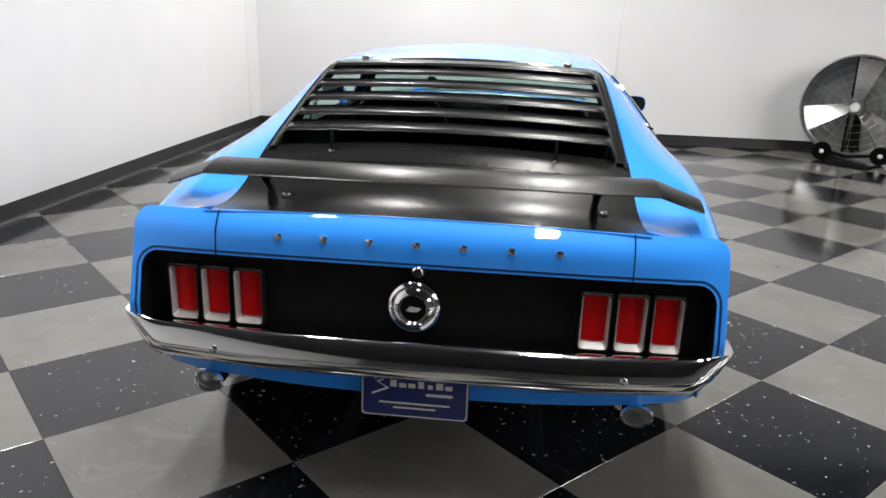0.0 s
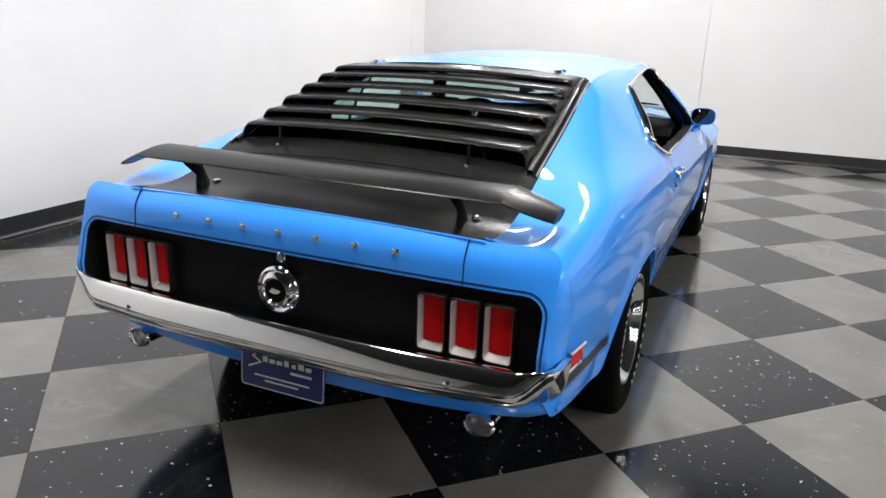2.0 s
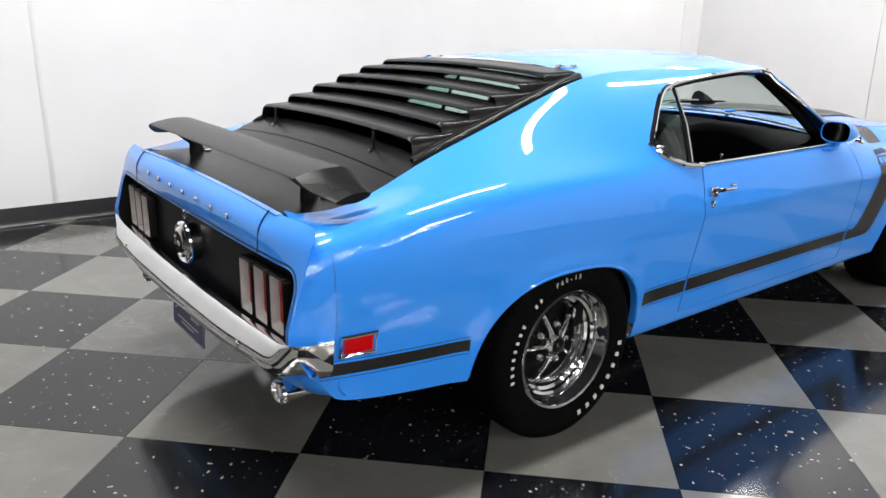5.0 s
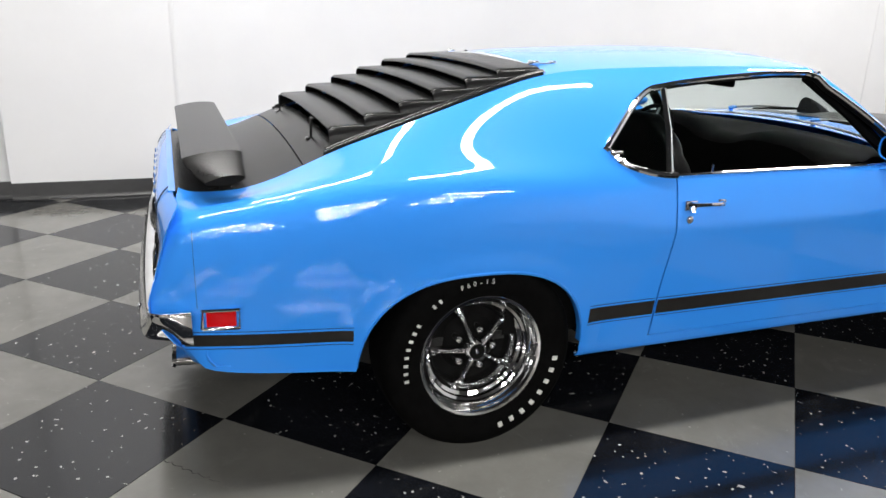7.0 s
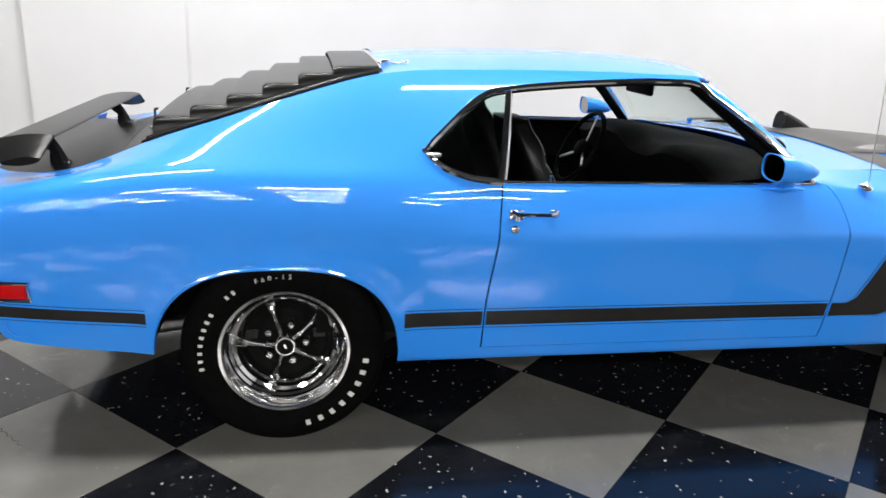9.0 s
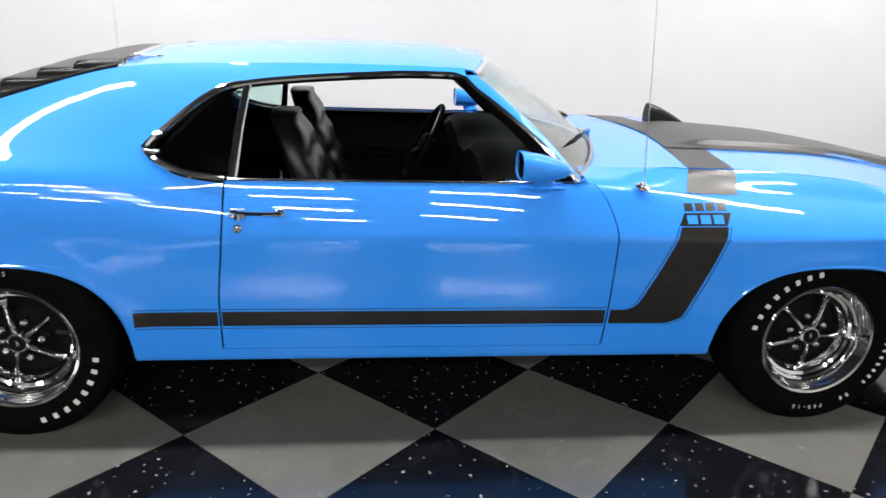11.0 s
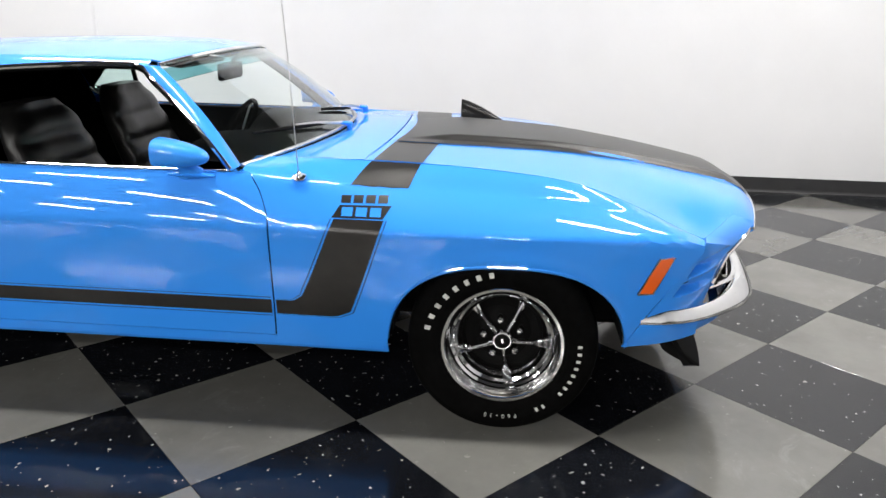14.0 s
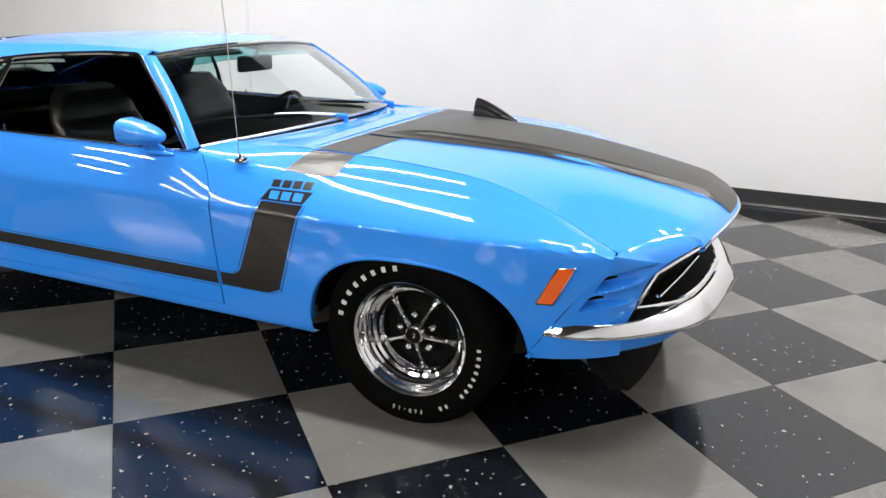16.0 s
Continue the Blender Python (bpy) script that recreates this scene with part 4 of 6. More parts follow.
def pillar():
    a0, b0 = screen_base(0.772), screen_top(0.592)
    rings = []
    for t in steps(0, 1, 14):
        p = a0.lerp(b0, t) + Vector((0, 0.02, 0.03)) * 4 * t * (1 - t) * 0.45
        wy = 1.822 + (1.44 - 1.822) * t - 0.03 * 4 * t * (1 - t) * 0.0
        wz = 0.889 + (win_high(1.44) - 0.889) * t
        wx = side(1.70, 0.886) + 0.0 + (side(1.44, win_high(1.44)) - side(1.70, 0.886)) * t
        q = Vector((wx, wy, wz)) + Vector((0, 0.02, 0.03)) * 4 * t * (1 - t) * 0.45
        mid = p.lerp(q, 0.5) + Vector((0.012, 0.004, 0.004))
        rings.append([p + Vector((0.002, 0.004, 0.004)), p.lerp(mid, 0.6) + Vector((0.004, 0.003, 0.002)), mid, q.lerp(mid, 0.4) + Vector((0.003, 0, 0)), q, q + Vector((-0.03, 0.01, -0.005)), p + Vector((-0.02, -0.015, -0.02))])
    bm = bmesh.new()
    vs = [[bm.verts.new(p) for p in ring] for ring in rings]
    for a, b in zip(vs, vs[1:]):
        for k in range(7):
            bm.faces.new((a[k], a[(k + 1) % 7], b[(k + 1) % 7], b[k]))
    bmesh.ops.recalc_face_normals(bm, faces=bm.faces)
    return bm


both("windscreen_pillar", pillar, BLUE, car, "", 60)


def win_outline():
    pts = [Vector((side(y, win_low(y)) + 0.002, y, win_low(y))) for y in steps(0.69, 0.443, 16)]
    pts += [Vector((side(y, win_high(y)) + 0.004, y, win_high(y))) for y in steps(0.443, 1.42, 40)][1:]
    a, b = pts[-1], Vector((side(1.817, 0.886), 1.817, 0.890))
    for t in steps(0, 1, 12)[1:]:
        pts.append(a.lerp(b, t) + Vector((0.004, 0.02, 0.03)) * 4 * t * (1 - t) * 0.45 + Vector((0, 0, 0.012 * math.sin(min(t * 6, 1) * math.pi))))
    return pts


OUTLINE = win_outline()
both("window_chrome", lambda: tube(OUTLINE, [0.0115 if p.y < 0.72 else 0.0095 for p in OUTLINE], 8), CHROME, car, "chrome drip rail and window trim")
both("window_seal", lambda: tube([p + Vector((-0.013, 0, -0.006)) for p in OUTLINE[16:]], 0.013, 6), MATTE, car, "black rubber window seal")
both("belt_molding", lambda: tube([side_point(y, 0.8875) for y in steps(0.70, 1.825, 30)], 0.0042, 8), CHROME, car, "thin bright belt line molding")
def glass_in(y, z):
    """The quarter glass leans in from the roof edge to stand inside the belt line."""
    return side(y, z) - 0.012 - 0.045 * max(0.0, min(1.0, (1.12 - z) / 0.22))


both("quarter_pillar", lambda: tube([(glass_in(0.70, 0.886) + 0.004, 0.704, 0.880), (glass_in(0.72, 1.02) + 0.006, 0.722, 1.02), (side(0.745, 1.155) - 0.004, 0.744, 1.158)], [0.016, 0.014, 0.012], 8, 0.5, (1, 0, 0)), CHROME, car, "chrome strip in front of the quarter window")
both("quarter_sill", lambda: grid([[Vector((side(y, win_low(y)) - o, y, win_low(y) - 0.002)) for o in (0.0, 0.03, 0.075)] for y in steps(0.45, 0.72, 14)]), MATTE, car, "black ledge under the quarter window")


def quarter_glass():
    cols = []
    for s in steps(0, 1, 14):
        y0, y1 = 0.456 + 0.246 * s, 0.452 + 0.292 * s
        a, b = win_low(min(y0, 0.69)) + 0.003, win_high(y1) - 0.003
        cols.append([Vector((glass_in(y0 + (y1 - y0) * t, a + (b - a) * t), y0 + (y1 - y0) * t, a + (b - a) * t)) for t in steps(0, 1, 8)])
    return thick(grid(cols), 0.004)


both("quarter_window", quarter_glass, TINT, car, "small tinted quarter window")
both("window_latch", lambda: box((0.02, 0.05, 0.014), (side(0.48, 0.96) + 0.004, 0.468, 0.965), 0.005), CHROME, car, "chrome window catch")

# ---------------------------------------------------------------- stripes on side, fender and hood
def flat_band(y0, y1, z0, z1, off=0.0012, n=40):
    return grid([[side_point(y, z, off) for z in steps(z0(y), z1(y), 3)] for y in steps(y0, y1, n)])


const = lambda v: (lambda y: v)  # noqa: E731
ST_LO, ST_HI = 0.398, 0.452


def split_band(y0, y1, z0, z1, off, n):
    return flat_band(y0, y1, const(z0), const(z1), off, n)


def rear_band(low, high):
    """A band behind the wheel, falling a little towards it."""
    cols = []
    for y in steps(-0.893, -0.418, 30):
        fall = 0.022 * (y + 0.868) / 0.45
        cols.append([side_point(y, z, 0.0014 - tail_tuck(y)) for z in steps(low - fall, high - fall, 3)])
    return grid(cols)


both("side_stripe", lambda: rear_band(0.452, 0.490), STRIPE, car, "black side stripe behind the wheel")
both("stripe_pinline", lambda: join(rear_band(0.442, 0.4445), rear_band(0.4975, 0.500)), PIN, car, "thin dark pinline")
for a, b, n in ((0.385, 0.648, 10), (0.661, 1.946, 46)):
    both("side_stripe", (lambda a=a, b=b, n=n: split_band(a, b, ST_LO, ST_HI, 0.0012, n)), STRIPE, car, "black side stripe along the sill")
    both("stripe_pinline", (lambda a=a, b=b, n=n: join(split_band(a, b, ST_LO - 0.010, ST_LO - 0.007, 0.001, n), split_band(a, b, ST_HI + 0.007, ST_HI + 0.010, 0.001, n))), PIN, car, "thin dark pinline")


def hockey(in0, in1, off):
    """The rising stroke of the stripe on the fender; its inner and outer edges bend up from the side stripe."""
    cols = []
    for t in steps(0, 1, 40):
        # inner edge from the stripe's top to the badge; outer from the stripe's foot
        ang = min(t / 0.22, 1.0)
        iy = 1.962 + (2.055 - 1.962) * ang + 0.0 if t < 0.22 else 2.055 + (2.172 - 2.055) * (t - 0.22) / 0.78
        iz = ST_HI if t < 0.14 else ST_HI + (0.752 - ST_HI) * ((t - 0.14) / 0.86) ** 1.12
        oy = 1.962 + (2.222 - 1.962) * min(t / 0.3, 1.0) if t < 0.3 else 2.222 + (2.338 - 2.222) * (t - 0.3) / 0.7
        oz = ST_LO if t < 0.24 else ST_LO + (0.752 - ST_LO) * ((t - 0.24) / 0.76) ** 1.08
        a, b = Vector((iy, iz)), Vector((oy, oz))
        cols.append([side_point(p.x, p.y, off) for p in [a.lerp(b, in0 + (in1 - in0) * s) for s in steps(0, 1, 6)]])
    return grid(cols)


both("fender_stripe", lambda: hockey(0, 1, 0.0012), STRIPE, car, "black stripe rising up the front fender")
both("stripe_pinline", lambda: join(hockey(-0.065, -0.045, 0.001), hockey(1.045, 1.065, 0.001)), PIN, car, "thin dark pinline")


def badge_bar(y0, y1, z0, z1):
    return lambda: flat_band(y0, y1, const(z0), const(z1), 0.0016, 4)


# the model badge over the stripe, as plain bars: four above, a block with three pale ones below
for k in range(4):
    both("badge_bar", badge_bar(2.190 + k * 0.0405, 2.222 + k * 0.0405, 0.798, 0.820), STRIPE, car, "black bar in place of a badge letter")
both("badge_block", lambda: grid([[side_point(2.176 + 0.170 * s + 0.024 * (t - 0.5), 0.755 + 0.037 * t, 0.0012) for t in steps(0, 1, 3)] for s in steps(0, 1, 8)]), STRIPE, car, "black block under the badge numbers")
for k in range(3):
    both("badge_bar", badge_bar(2.196 + k * 0.047, 2.232 + k * 0.047, 0.761, 0.786), BLUE, car, "blue bar in place of a badge number")


def fender_cross():
    """The stripe crossing from the fender's shoulder to the hood."""
    cols = []
    for s in steps(0, 1, 14):
        col = []
        for t in steps(0, 1, 8):
            y = 2.212 + 0.05 * s + (0.192 - 0.018 * s) * t
            x, z = upper(y, 0.0 + 0.985 * s)
            col.append(Vector((x + 0.0006, y, z + 0.0012)))
        cols.append(col)
    return grid(cols)


both("fender_stripe", fender_cross, STRIPE, car, "black stripe over the fender top")


def hood_patch(xs, y_of, n, off=0.0016, taper=False):
    if not taper:
        return grid(hood_columns(xs, y_of, n, off))
    cols = []
    for x in xs:
        col = []
        for i in range(n + 1):
            y = y_of(x)[0] + (y_of(x)[1] - y_of(x)[0]) * (1 - (1 - i / n) ** 1.5)
            xx = x * (1 - 0.45 * smooth((y - 2.4) / 1.3))
            y = min(y + (hood_front(xx) - hood_front(x)) * (i / n) ** 3, hood_front(xx) - 0.002)
            col.append(Vector((xx, y, hood_z(xx, y) + off)))
        cols.append(col)
    return grid(cols)


part("hood_stripe", hood_patch(steps(-0.345, -0.14, 24) + steps(-0.12, 0.12, 6) + steps(0.14, 0.345, 24), lambda x: (2.297 + 0.03 * (1 - (x / 0.345) ** 2), hood_front(x) - 0.004), 96, 0.005, True), SATIN, car, "wide satin black hood band tapering to the nose")
for s in (-1, 1):
    part("hood_stripe", hood_patch([s * x for x in steps(0.345, HX - 0.002, 10)], lambda x: (2.264 + 0.10 * (0.675 - abs(x)), 2.438 + 0.085 * (0.675 - abs(x))), 8), SATIN, car, "black cross stripe on the hood")
    part("stripe_pinline", hood_patch([s * x for x in steps(0.358, 0.364, 1)], lambda x: (2.475, hood_front(x) - 0.01), 96, 0.005, True), PIN, car, "thin dark pinline")

# ---------------------------------------------------------------- nose
def cap_edge(z):
    """Where the fender's front cap meets the grille opening, and its brow the hood's lip."""
    keys = ((0.335, 0.690, 3.425), (0.42, 0.690, 3.430), (0.499, 0.673, 3.454), (0.60, 0.655, 3.490), (0.648, 0.622, 3.534), (0.672, 0.575, 3.575), (0.690, 0.532, 3.610), (0.700, 0.500, 3.630))
    return Vector((spline([(k[0], k[1]) for k in keys])(z), spline([(k[0], k[2]) for k in keys])(z), z))


def cap_point(u, v):
    """The cap's skin from the fender's edge (u 0) to the grille (u 1), foot (v 0) to brow (v 1)."""
    za = 0.335 + 0.366 * v
    ya = fender_end(za) + 0.0012
    a = Vector((side(min(ya, 3.39), min(za, shoulder_z(ya))), ya, za))
    b = cap_edge(0.335 + 0.313 * v)
    return a.lerp(b, u) + Vector((0.018, 0.012, 0.0)) * 4 * u * (1 - u) * (1 - v ** 4)


def nose_skin():
    """The fender's front cap, with two gill openings pressed in."""
    cols = []
    for u in steps(0, 1, 48):
        col = []
        for v in steps(0, 1, 60):
            p = cap_point(u, v)
            for zc_, h in ((0.620, 0.027), (0.552, 0.027)):
                if 0.14 < u < 0.92:
                    d = max(0.0, 1 - abs(p.z - zc_ - 0.03 * (u - 0.6)) / h)
                    e = min(smooth((u - 0.14) / 0.06), min(1.0, max(0.0, (0.92 - u) / 0.62)) ** 0.8)
                    p -= Vector((0.6, 0.8, 0)) * 0.055 * min(1.0, d * 2.6) * e
            col.append(p)
        cols.append(col)
    return shell(grid(cols), 0.004)


def gill_mouth(zc_):
    """The black mouth at the back of a gill."""
    cols = []
    for u in steps(0.21, 0.50, 8):
        col = []
        for t in steps(-1, 1, 4):
            z = zc_ + 0.03 * (u - 0.6) + 0.016 * t * (1 - (u - 0.21) / 0.36)
            p = cap_point(u, (z - 0.335) / 0.366)
            p = cap_point(u, (z - 0.335 - (p.z - z)) / 0.366)
            col.append(p - Vector((0.6, 0.8, 0)) * (0.055 * min(1.0, max(0.0, (0.92 - u) / 0.62)) ** 0.8 - 0.005))
        cols.append(col)
    return grid(cols)


def brow_skin():
    """The panel between the hood's corner seam, the lip and the cap's upper edge."""
    cols = []
    for s in steps(0, 1, 16):
        x = 0.742 - 0.228 * s
        a = Vector((x, hood_front(x) + 0.003, hood_z(x, hood_front(x))))
        b = cap_point(0, 1).lerp(cap_edge(0.648), 1.0) if s == 0 else cap_edge(0.648 + 0.051 * s)
        if s == 0:
            col = [cap_point(t, 1) for t in steps(0, 1, 10)]
        else:
            col = [a.lerp(b, t) + Vector((0.0, 0.004, 0.006)) * 4 * t * (1 - t) for t in steps(0, 1, 10)]
        cols.append(col)
    return shell(grid(cols), 0.004, (0.0, 2.0, 0.2))


both("brow_panel", brow_skin, BLUE, car, "blue brow over the headlight", 35)
for zc_ in (0.620, 0.552):
    both("gill_mouth", (lambda zc_=zc_: gill_mouth(zc_)), MATTE, car, "black mouth of the fender gill")
both("nose_cap", nose_skin, BLUE, car, "blue fender cap with two gill openings", 35)


grille_edge = spline([(0.0, 3.706), (0.25, 3.680), (0.5, 3.618), (0.6, 3.545), (0.655, 3.49)])


def lip_z(x):
    return 0.727 - 0.025 * min(abs(x) / 0.5, 1.0) ** 2 - 0.024


top_line = [(x, grille_edge(x), lip_z(x)) for x in steps(0, 0.50, 20)]
low_line = [(x, grille_edge(x) - 0.035, 0.488 + 0.008 * (x / 0.64) ** 3) for x in steps(0, 0.655, 20)]
end_line = [top_line[-1], tuple(cap_edge(0.672) + Vector((-0.006, 0.004, -0.008))), tuple(cap_edge(0.62) + Vector((-0.004, 0.005, 0))), tuple(cap_edge(0.52) + Vector((-0.006, 0.005, 0))), low_line[-1]]


def grille_trim():
    pts = top_line + end_line[1:-1] + low_line[::-1]
    return tube(pts, 0.0085, 8)


both("grille_trim", grille_trim, CHROME, car, "chrome trim of the grille opening")


def grille_pocket():
    cols = []
    for i in range(21):
        a, b = Vector(top_line[i]), Vector(low_line[i])
        back = Vector((0, -0.12, 0))
        cols.append([a, a + back * 0.5 + Vector((0, 0, -0.01)), a + back + Vector((0, 0, -0.03)), b + back + Vector((0, 0, 0.02)), b + back * 0.5, b])
    cols.append([Vector(end_line[0]), Vector(end_line[1]) + Vector((0.0, -0.004, 0.01)), Vector(end_line[1]) + Vector((0, -0.006, 0)), Vector(end_line[2]) + Vector((0, -0.006, 0)), Vector(end_line[3]) + Vector((0, -0.006, 0.01)), Vector(end_line[4])])
    return thick(grid(cols), 0.003)


both("grille_pocket", grille_pocket, MATTE, car, "black recessed grille pocket", 30)
both("grille_bar", lambda: join(*[tube([(x, grille_edge(x) - 0.10, z) for x in steps(0.0, 0.40, 8)], 0.003, 6) for z in (0.48, 0.505, 0.53, 0.555, 0.58, 0.605, 0.63)]), MATTE, car, "thin black grille bars")
for s in (-1, 1):
    lamp = thing("headlight", "", "")
    lamp.parent = car
    lamp.location = (s * 0.525, 3.448, 0.590)
    part("chrome_ring", lathe([(-0.02, 0.100), (0.02, 0.104), (0.03, 0.100), (0.026, 0.092), (0.01, 0.090)], 40, "y"), CHROME, lamp, "chrome headlight ring")
    part("headlight_lens", lathe([(0.012, 0.091), (0.026, 0.07), (0.034, 0.04), (0.037, 0.0)], 40, "y"), GLASS, lamp, "round sealed beam lens")
    part("reflector", lathe([(0.010, 0.091), (-0.03, 0.06), (-0.04, 0.0)], 40, "y"), STEEL, lamp, "silver headlight reflector")

    part("lamp_bar", tube([(s * (0.618 - 0.525) , 0.072, -0.056), (s * (0.43 - 0.525), 0.120, -0.036), (s * (0.25 - 0.525), 0.160, -0.015)], 0.009, 8, 0.7), CHROME, lamp, "bright slanting bar across the grille opening")
part("hood_lip", tube([(x, hood_front(x) + 0.004, hood_z(x, hood_front(x)) - 0.010) for x in steps(-0.498, 0.498, 60)], 0.005, 8), CHROME, car, "bright molding along the hood's front edge")

# front bumper
plan = spline([(0.0, 3.748), (0.27, 3.712), (0.45, 3.672), (0.55, 3.625), (0.65, 3.545), (0.73, 3.46), (0.79, 3.37), (0.825, 3.27), (0.832, 3.20)])
front_path = []
run = [0.832 * math.sin(math.pi / 2 * k / 40) for k in range(41)]
for x in run[::-1]:
    front_path.append((x, plan(x), x / 0.832))
for x in run[1:]:
    front_path.append((-x, plan(x), x / 0.832))
zc = 0.432
blade(front_path, [(-0.075, 0.482), (-0.050, 0.490), (-0.042, 0.489), (-0.034, 0.484), (-0.014, 0.462), (0.004, 0.434), (0.009, 0.422), (0.006, 0.414), (-0.006, 0.409), (-0.05, 0.400)], CHROME, "front_bumper", "chrome front bumper blade swept back at the ends")


def front_valance():
    cols = []
    for x in steps(-0.81, 0.81, 48):
        a = abs(x) / 0.81
        y = plan(min(abs(x), 0.83)) - 0.075
        cols.append([Vector((x, y, 0.44)), Vector((x, y - 0.002, 0.40)), Vector((x, y - 0.010, 0.35)), Vector((x * 0.99, y - 0.022, 0.332 + 0.01 * a ** 4)), Vector((x * 0.97, y - 0.06, 0.324 + 0.01 * a ** 4))])
    return shell(grid(cols), 0.004, (0.0, 2.5, 0.4))


part("front_valance", front_valance(), BLUE, car, "blue valance under the front bumper", 40)


def air_dam():
    cols = []
    for x in steps(-0.66, 0.66, 30):
        a = abs(x) / 0.66
        y = 3.53 - 0.065 * a ** 2.4
        cols.append([Vector((x, y - 0.14, 0.345)), Vector((x, y - 0.10, 0.27)), Vector((x, y - 0.05, 0.225)), Vector((x, y, 0.186 + 0.012 * a ** 6))])
    for s in (-1, 1):
        run_back = []
        for t in steps(0, 1, 6)[1:]:
            x, y = s * (0.66 + 0.006 * t), 3.465 - 0.14 * t
            run_back.append([Vector((x - s * 0.03, y - 0.14 * (1 - t) - 0.02 * t, 0.345)), Vector((x - s * 0.02, y - 0.10 * (1 - t) - 0.02 * t, 0.29)), Vector((x, y - 0.05 * (1 - t), 0.24 + 0.02 * t)), Vector((x + s * 0.004, y, 0.200 + 0.06 * t * t))])
        cols = cols + run_back if s > 0 else run_back[::-1] + cols
    return thick(grid(cols), 0.005)


part("air_dam", air_dam(), MATTE, car, "black front air dam")

# side marker lamps
def marker_rear():
    return thick(grid([[side_point(y, z, 0.010) for z in steps(0.518, 0.562, 3)] for y in steps(-0.832, -0.752, 5)]), 0.008)


both("rear_marker", marker_rear, RED, car, "red side marker lamp")
both("rear_marker_frame", lambda: tube([side_point(y, z, 0.008) for y, z in ((-0.842, 0.511), (-0.744, 0.511), (-0.742, 0.569), (-0.842, 0.569), (-0.843, 0.511))], 0.006, 6), CHROME, car, "chrome frame of the rear marker")
MK = ((3.176, 0.538), (3.226, 0.538), (3.286, 0.662), (3.236, 0.662))


def marker_front():
    cols = []
    for s in steps(0, 1, 4):
        cols.append([side_point(MK[0][0] + (MK[1][0] - MK[0][0]) * s + t * 0.06, 0.538 + 0.124 * t, 0.009) for t in steps(0, 1, 6)])
    return thick(grid(cols), 0.008)


both("front_marker", marker_front, ORANGE, car, "amber side marker lamp")
both("front_marker_frame", lambda: tube([side_point(y, z, 0.007) for y, z in (*MK, MK[0])], 0.004, 6), CHROME, car, "chrome frame of the front marker")

# ---------------------------------------------------------------- wheels
TR = 0.328


def tyre_mesh():
    prof = [(-0.11, 0.205), (-0.118, 0.235), (-0.122, 0.265), (-0.118, 0.295), (-0.106, 0.315), (-0.09, 0.324), (-0.06, TR), (-0.03, TR + 0.001), (0.03, TR + 0.001), (0.06, TR), (0.09, 0.324), (0.106, 0.315), (0.118, 0.295), (0.122, 0.265), (0.119, 0.24), (0.112, 0.215), (0.108, 0.205)]
    return lathe(prof, 72)


def rim_mesh():
    prof = [(-0.1, 0.2), (0.098, 0.205), (0.108, 0.212), (0.112, 0.208), (0.110, 0.199), (0.100, 0.192), (0.088, 0.188), (0.080, 0.180), (0.066, 0.178), (0.060, 0.170), (0.046, 0.168), (0.040, 0.158), (0.022, 0.154), (0.014, 0.146), (0.006, 0.142), (-0.06, 0.140)]
    return lathe(prof, 72)


def hub_disc():
    return lathe([(0.004, 0.142), (-0.012, 0.132), (-0.02, 0.10), (0.006, 0.075), (0.014, 0.055), (0.014, 0.0)], 60)


def spoke(k, turn):
    a = radians(90 + turn + 72 * k)
    cols = []
    for t in steps(0, 1, 10):
        r = 0.028 + (0.142 - 0.028) * t
        w = 0.0100 - 0.003 * math.sin(math.pi * t) + 0.008 * max(0, t - 0.75) / 0.25
        h = 0.058 - 0.040 * t ** 1.3
        col = []
        for o, z in ((-1.0, -0.02), (-0.85, -0.004), (-0.45, 0.0), (-0.12, -0.006), (0.12, -0.006), (0.45, 0.0), (0.85, -0.004), (1.0, -0.02)):
            u, v = r, o * w
            col.append(Vector((h + z, u * math.cos(a) - v * math.sin(a), u * math.sin(a) + v * math.cos(a))))
        cols.append(col)
    return thick(grid(cols), 0.003)


def arc_bars(start, sweep, count, r0, r1, widths=None):
    """Raised white bars along an arc of the sidewall."""
    out = []
    for k in range(count):
        a0 = start + sweep * (k + 0.15) / count
        a1 = start + sweep * (k + 0.50) / count
        cols = []
        for a in steps(a0, a1, 4):
            ca, sa = math.cos(radians(a)), math.sin(radians(a))
            cols.append([Vector((0.1215 - 2.2 * abs(r - 0.262) ** 1.6, r * ca, r * sa)) for r in steps(r0, r1, 2)])
        out.append(thick(grid(cols), -0.0015))
    return out


def glyph(text, r, at_deg, size):
    """Letters of the built-in font laid round the sidewall."""
    out = []
    for k, ch in enumerate(text):
        cu = bpy.data.curves.new("glyph", "FONT")
        cu.body, cu.size, cu.extrude, cu.align_x, cu.align_y = ch, size, 0.001, "CENTER", "CENTER"
        cu.resolution_u = 2
        ob = bpy.data.objects.new("glyph", cu)
        scene.collection.objects.link(ob)
        me = bpy.data.meshes.new_from_object(ob.evaluated_get(bpy.context.evaluated_depsgraph_get()))
        bpy.data.objects.remove(ob)
        bm = bmesh.new()
        bm.from_mesh(me)
        a = at_deg - (k - (len(text) - 1) / 2) * 4.6
        bmesh.ops.transform(bm, verts=bm.verts, matrix=Matrix.Rotation(radians(a - 90), 4, "X") @ Matrix.Translation((0.1215, 0, r)) @ Matrix(((0, 0, 1, 0), (1, 0, 0, 0), (0, 1, 0, 0), (0, 0, 0, 1))))
        out.append(bm)
    return join(*out)


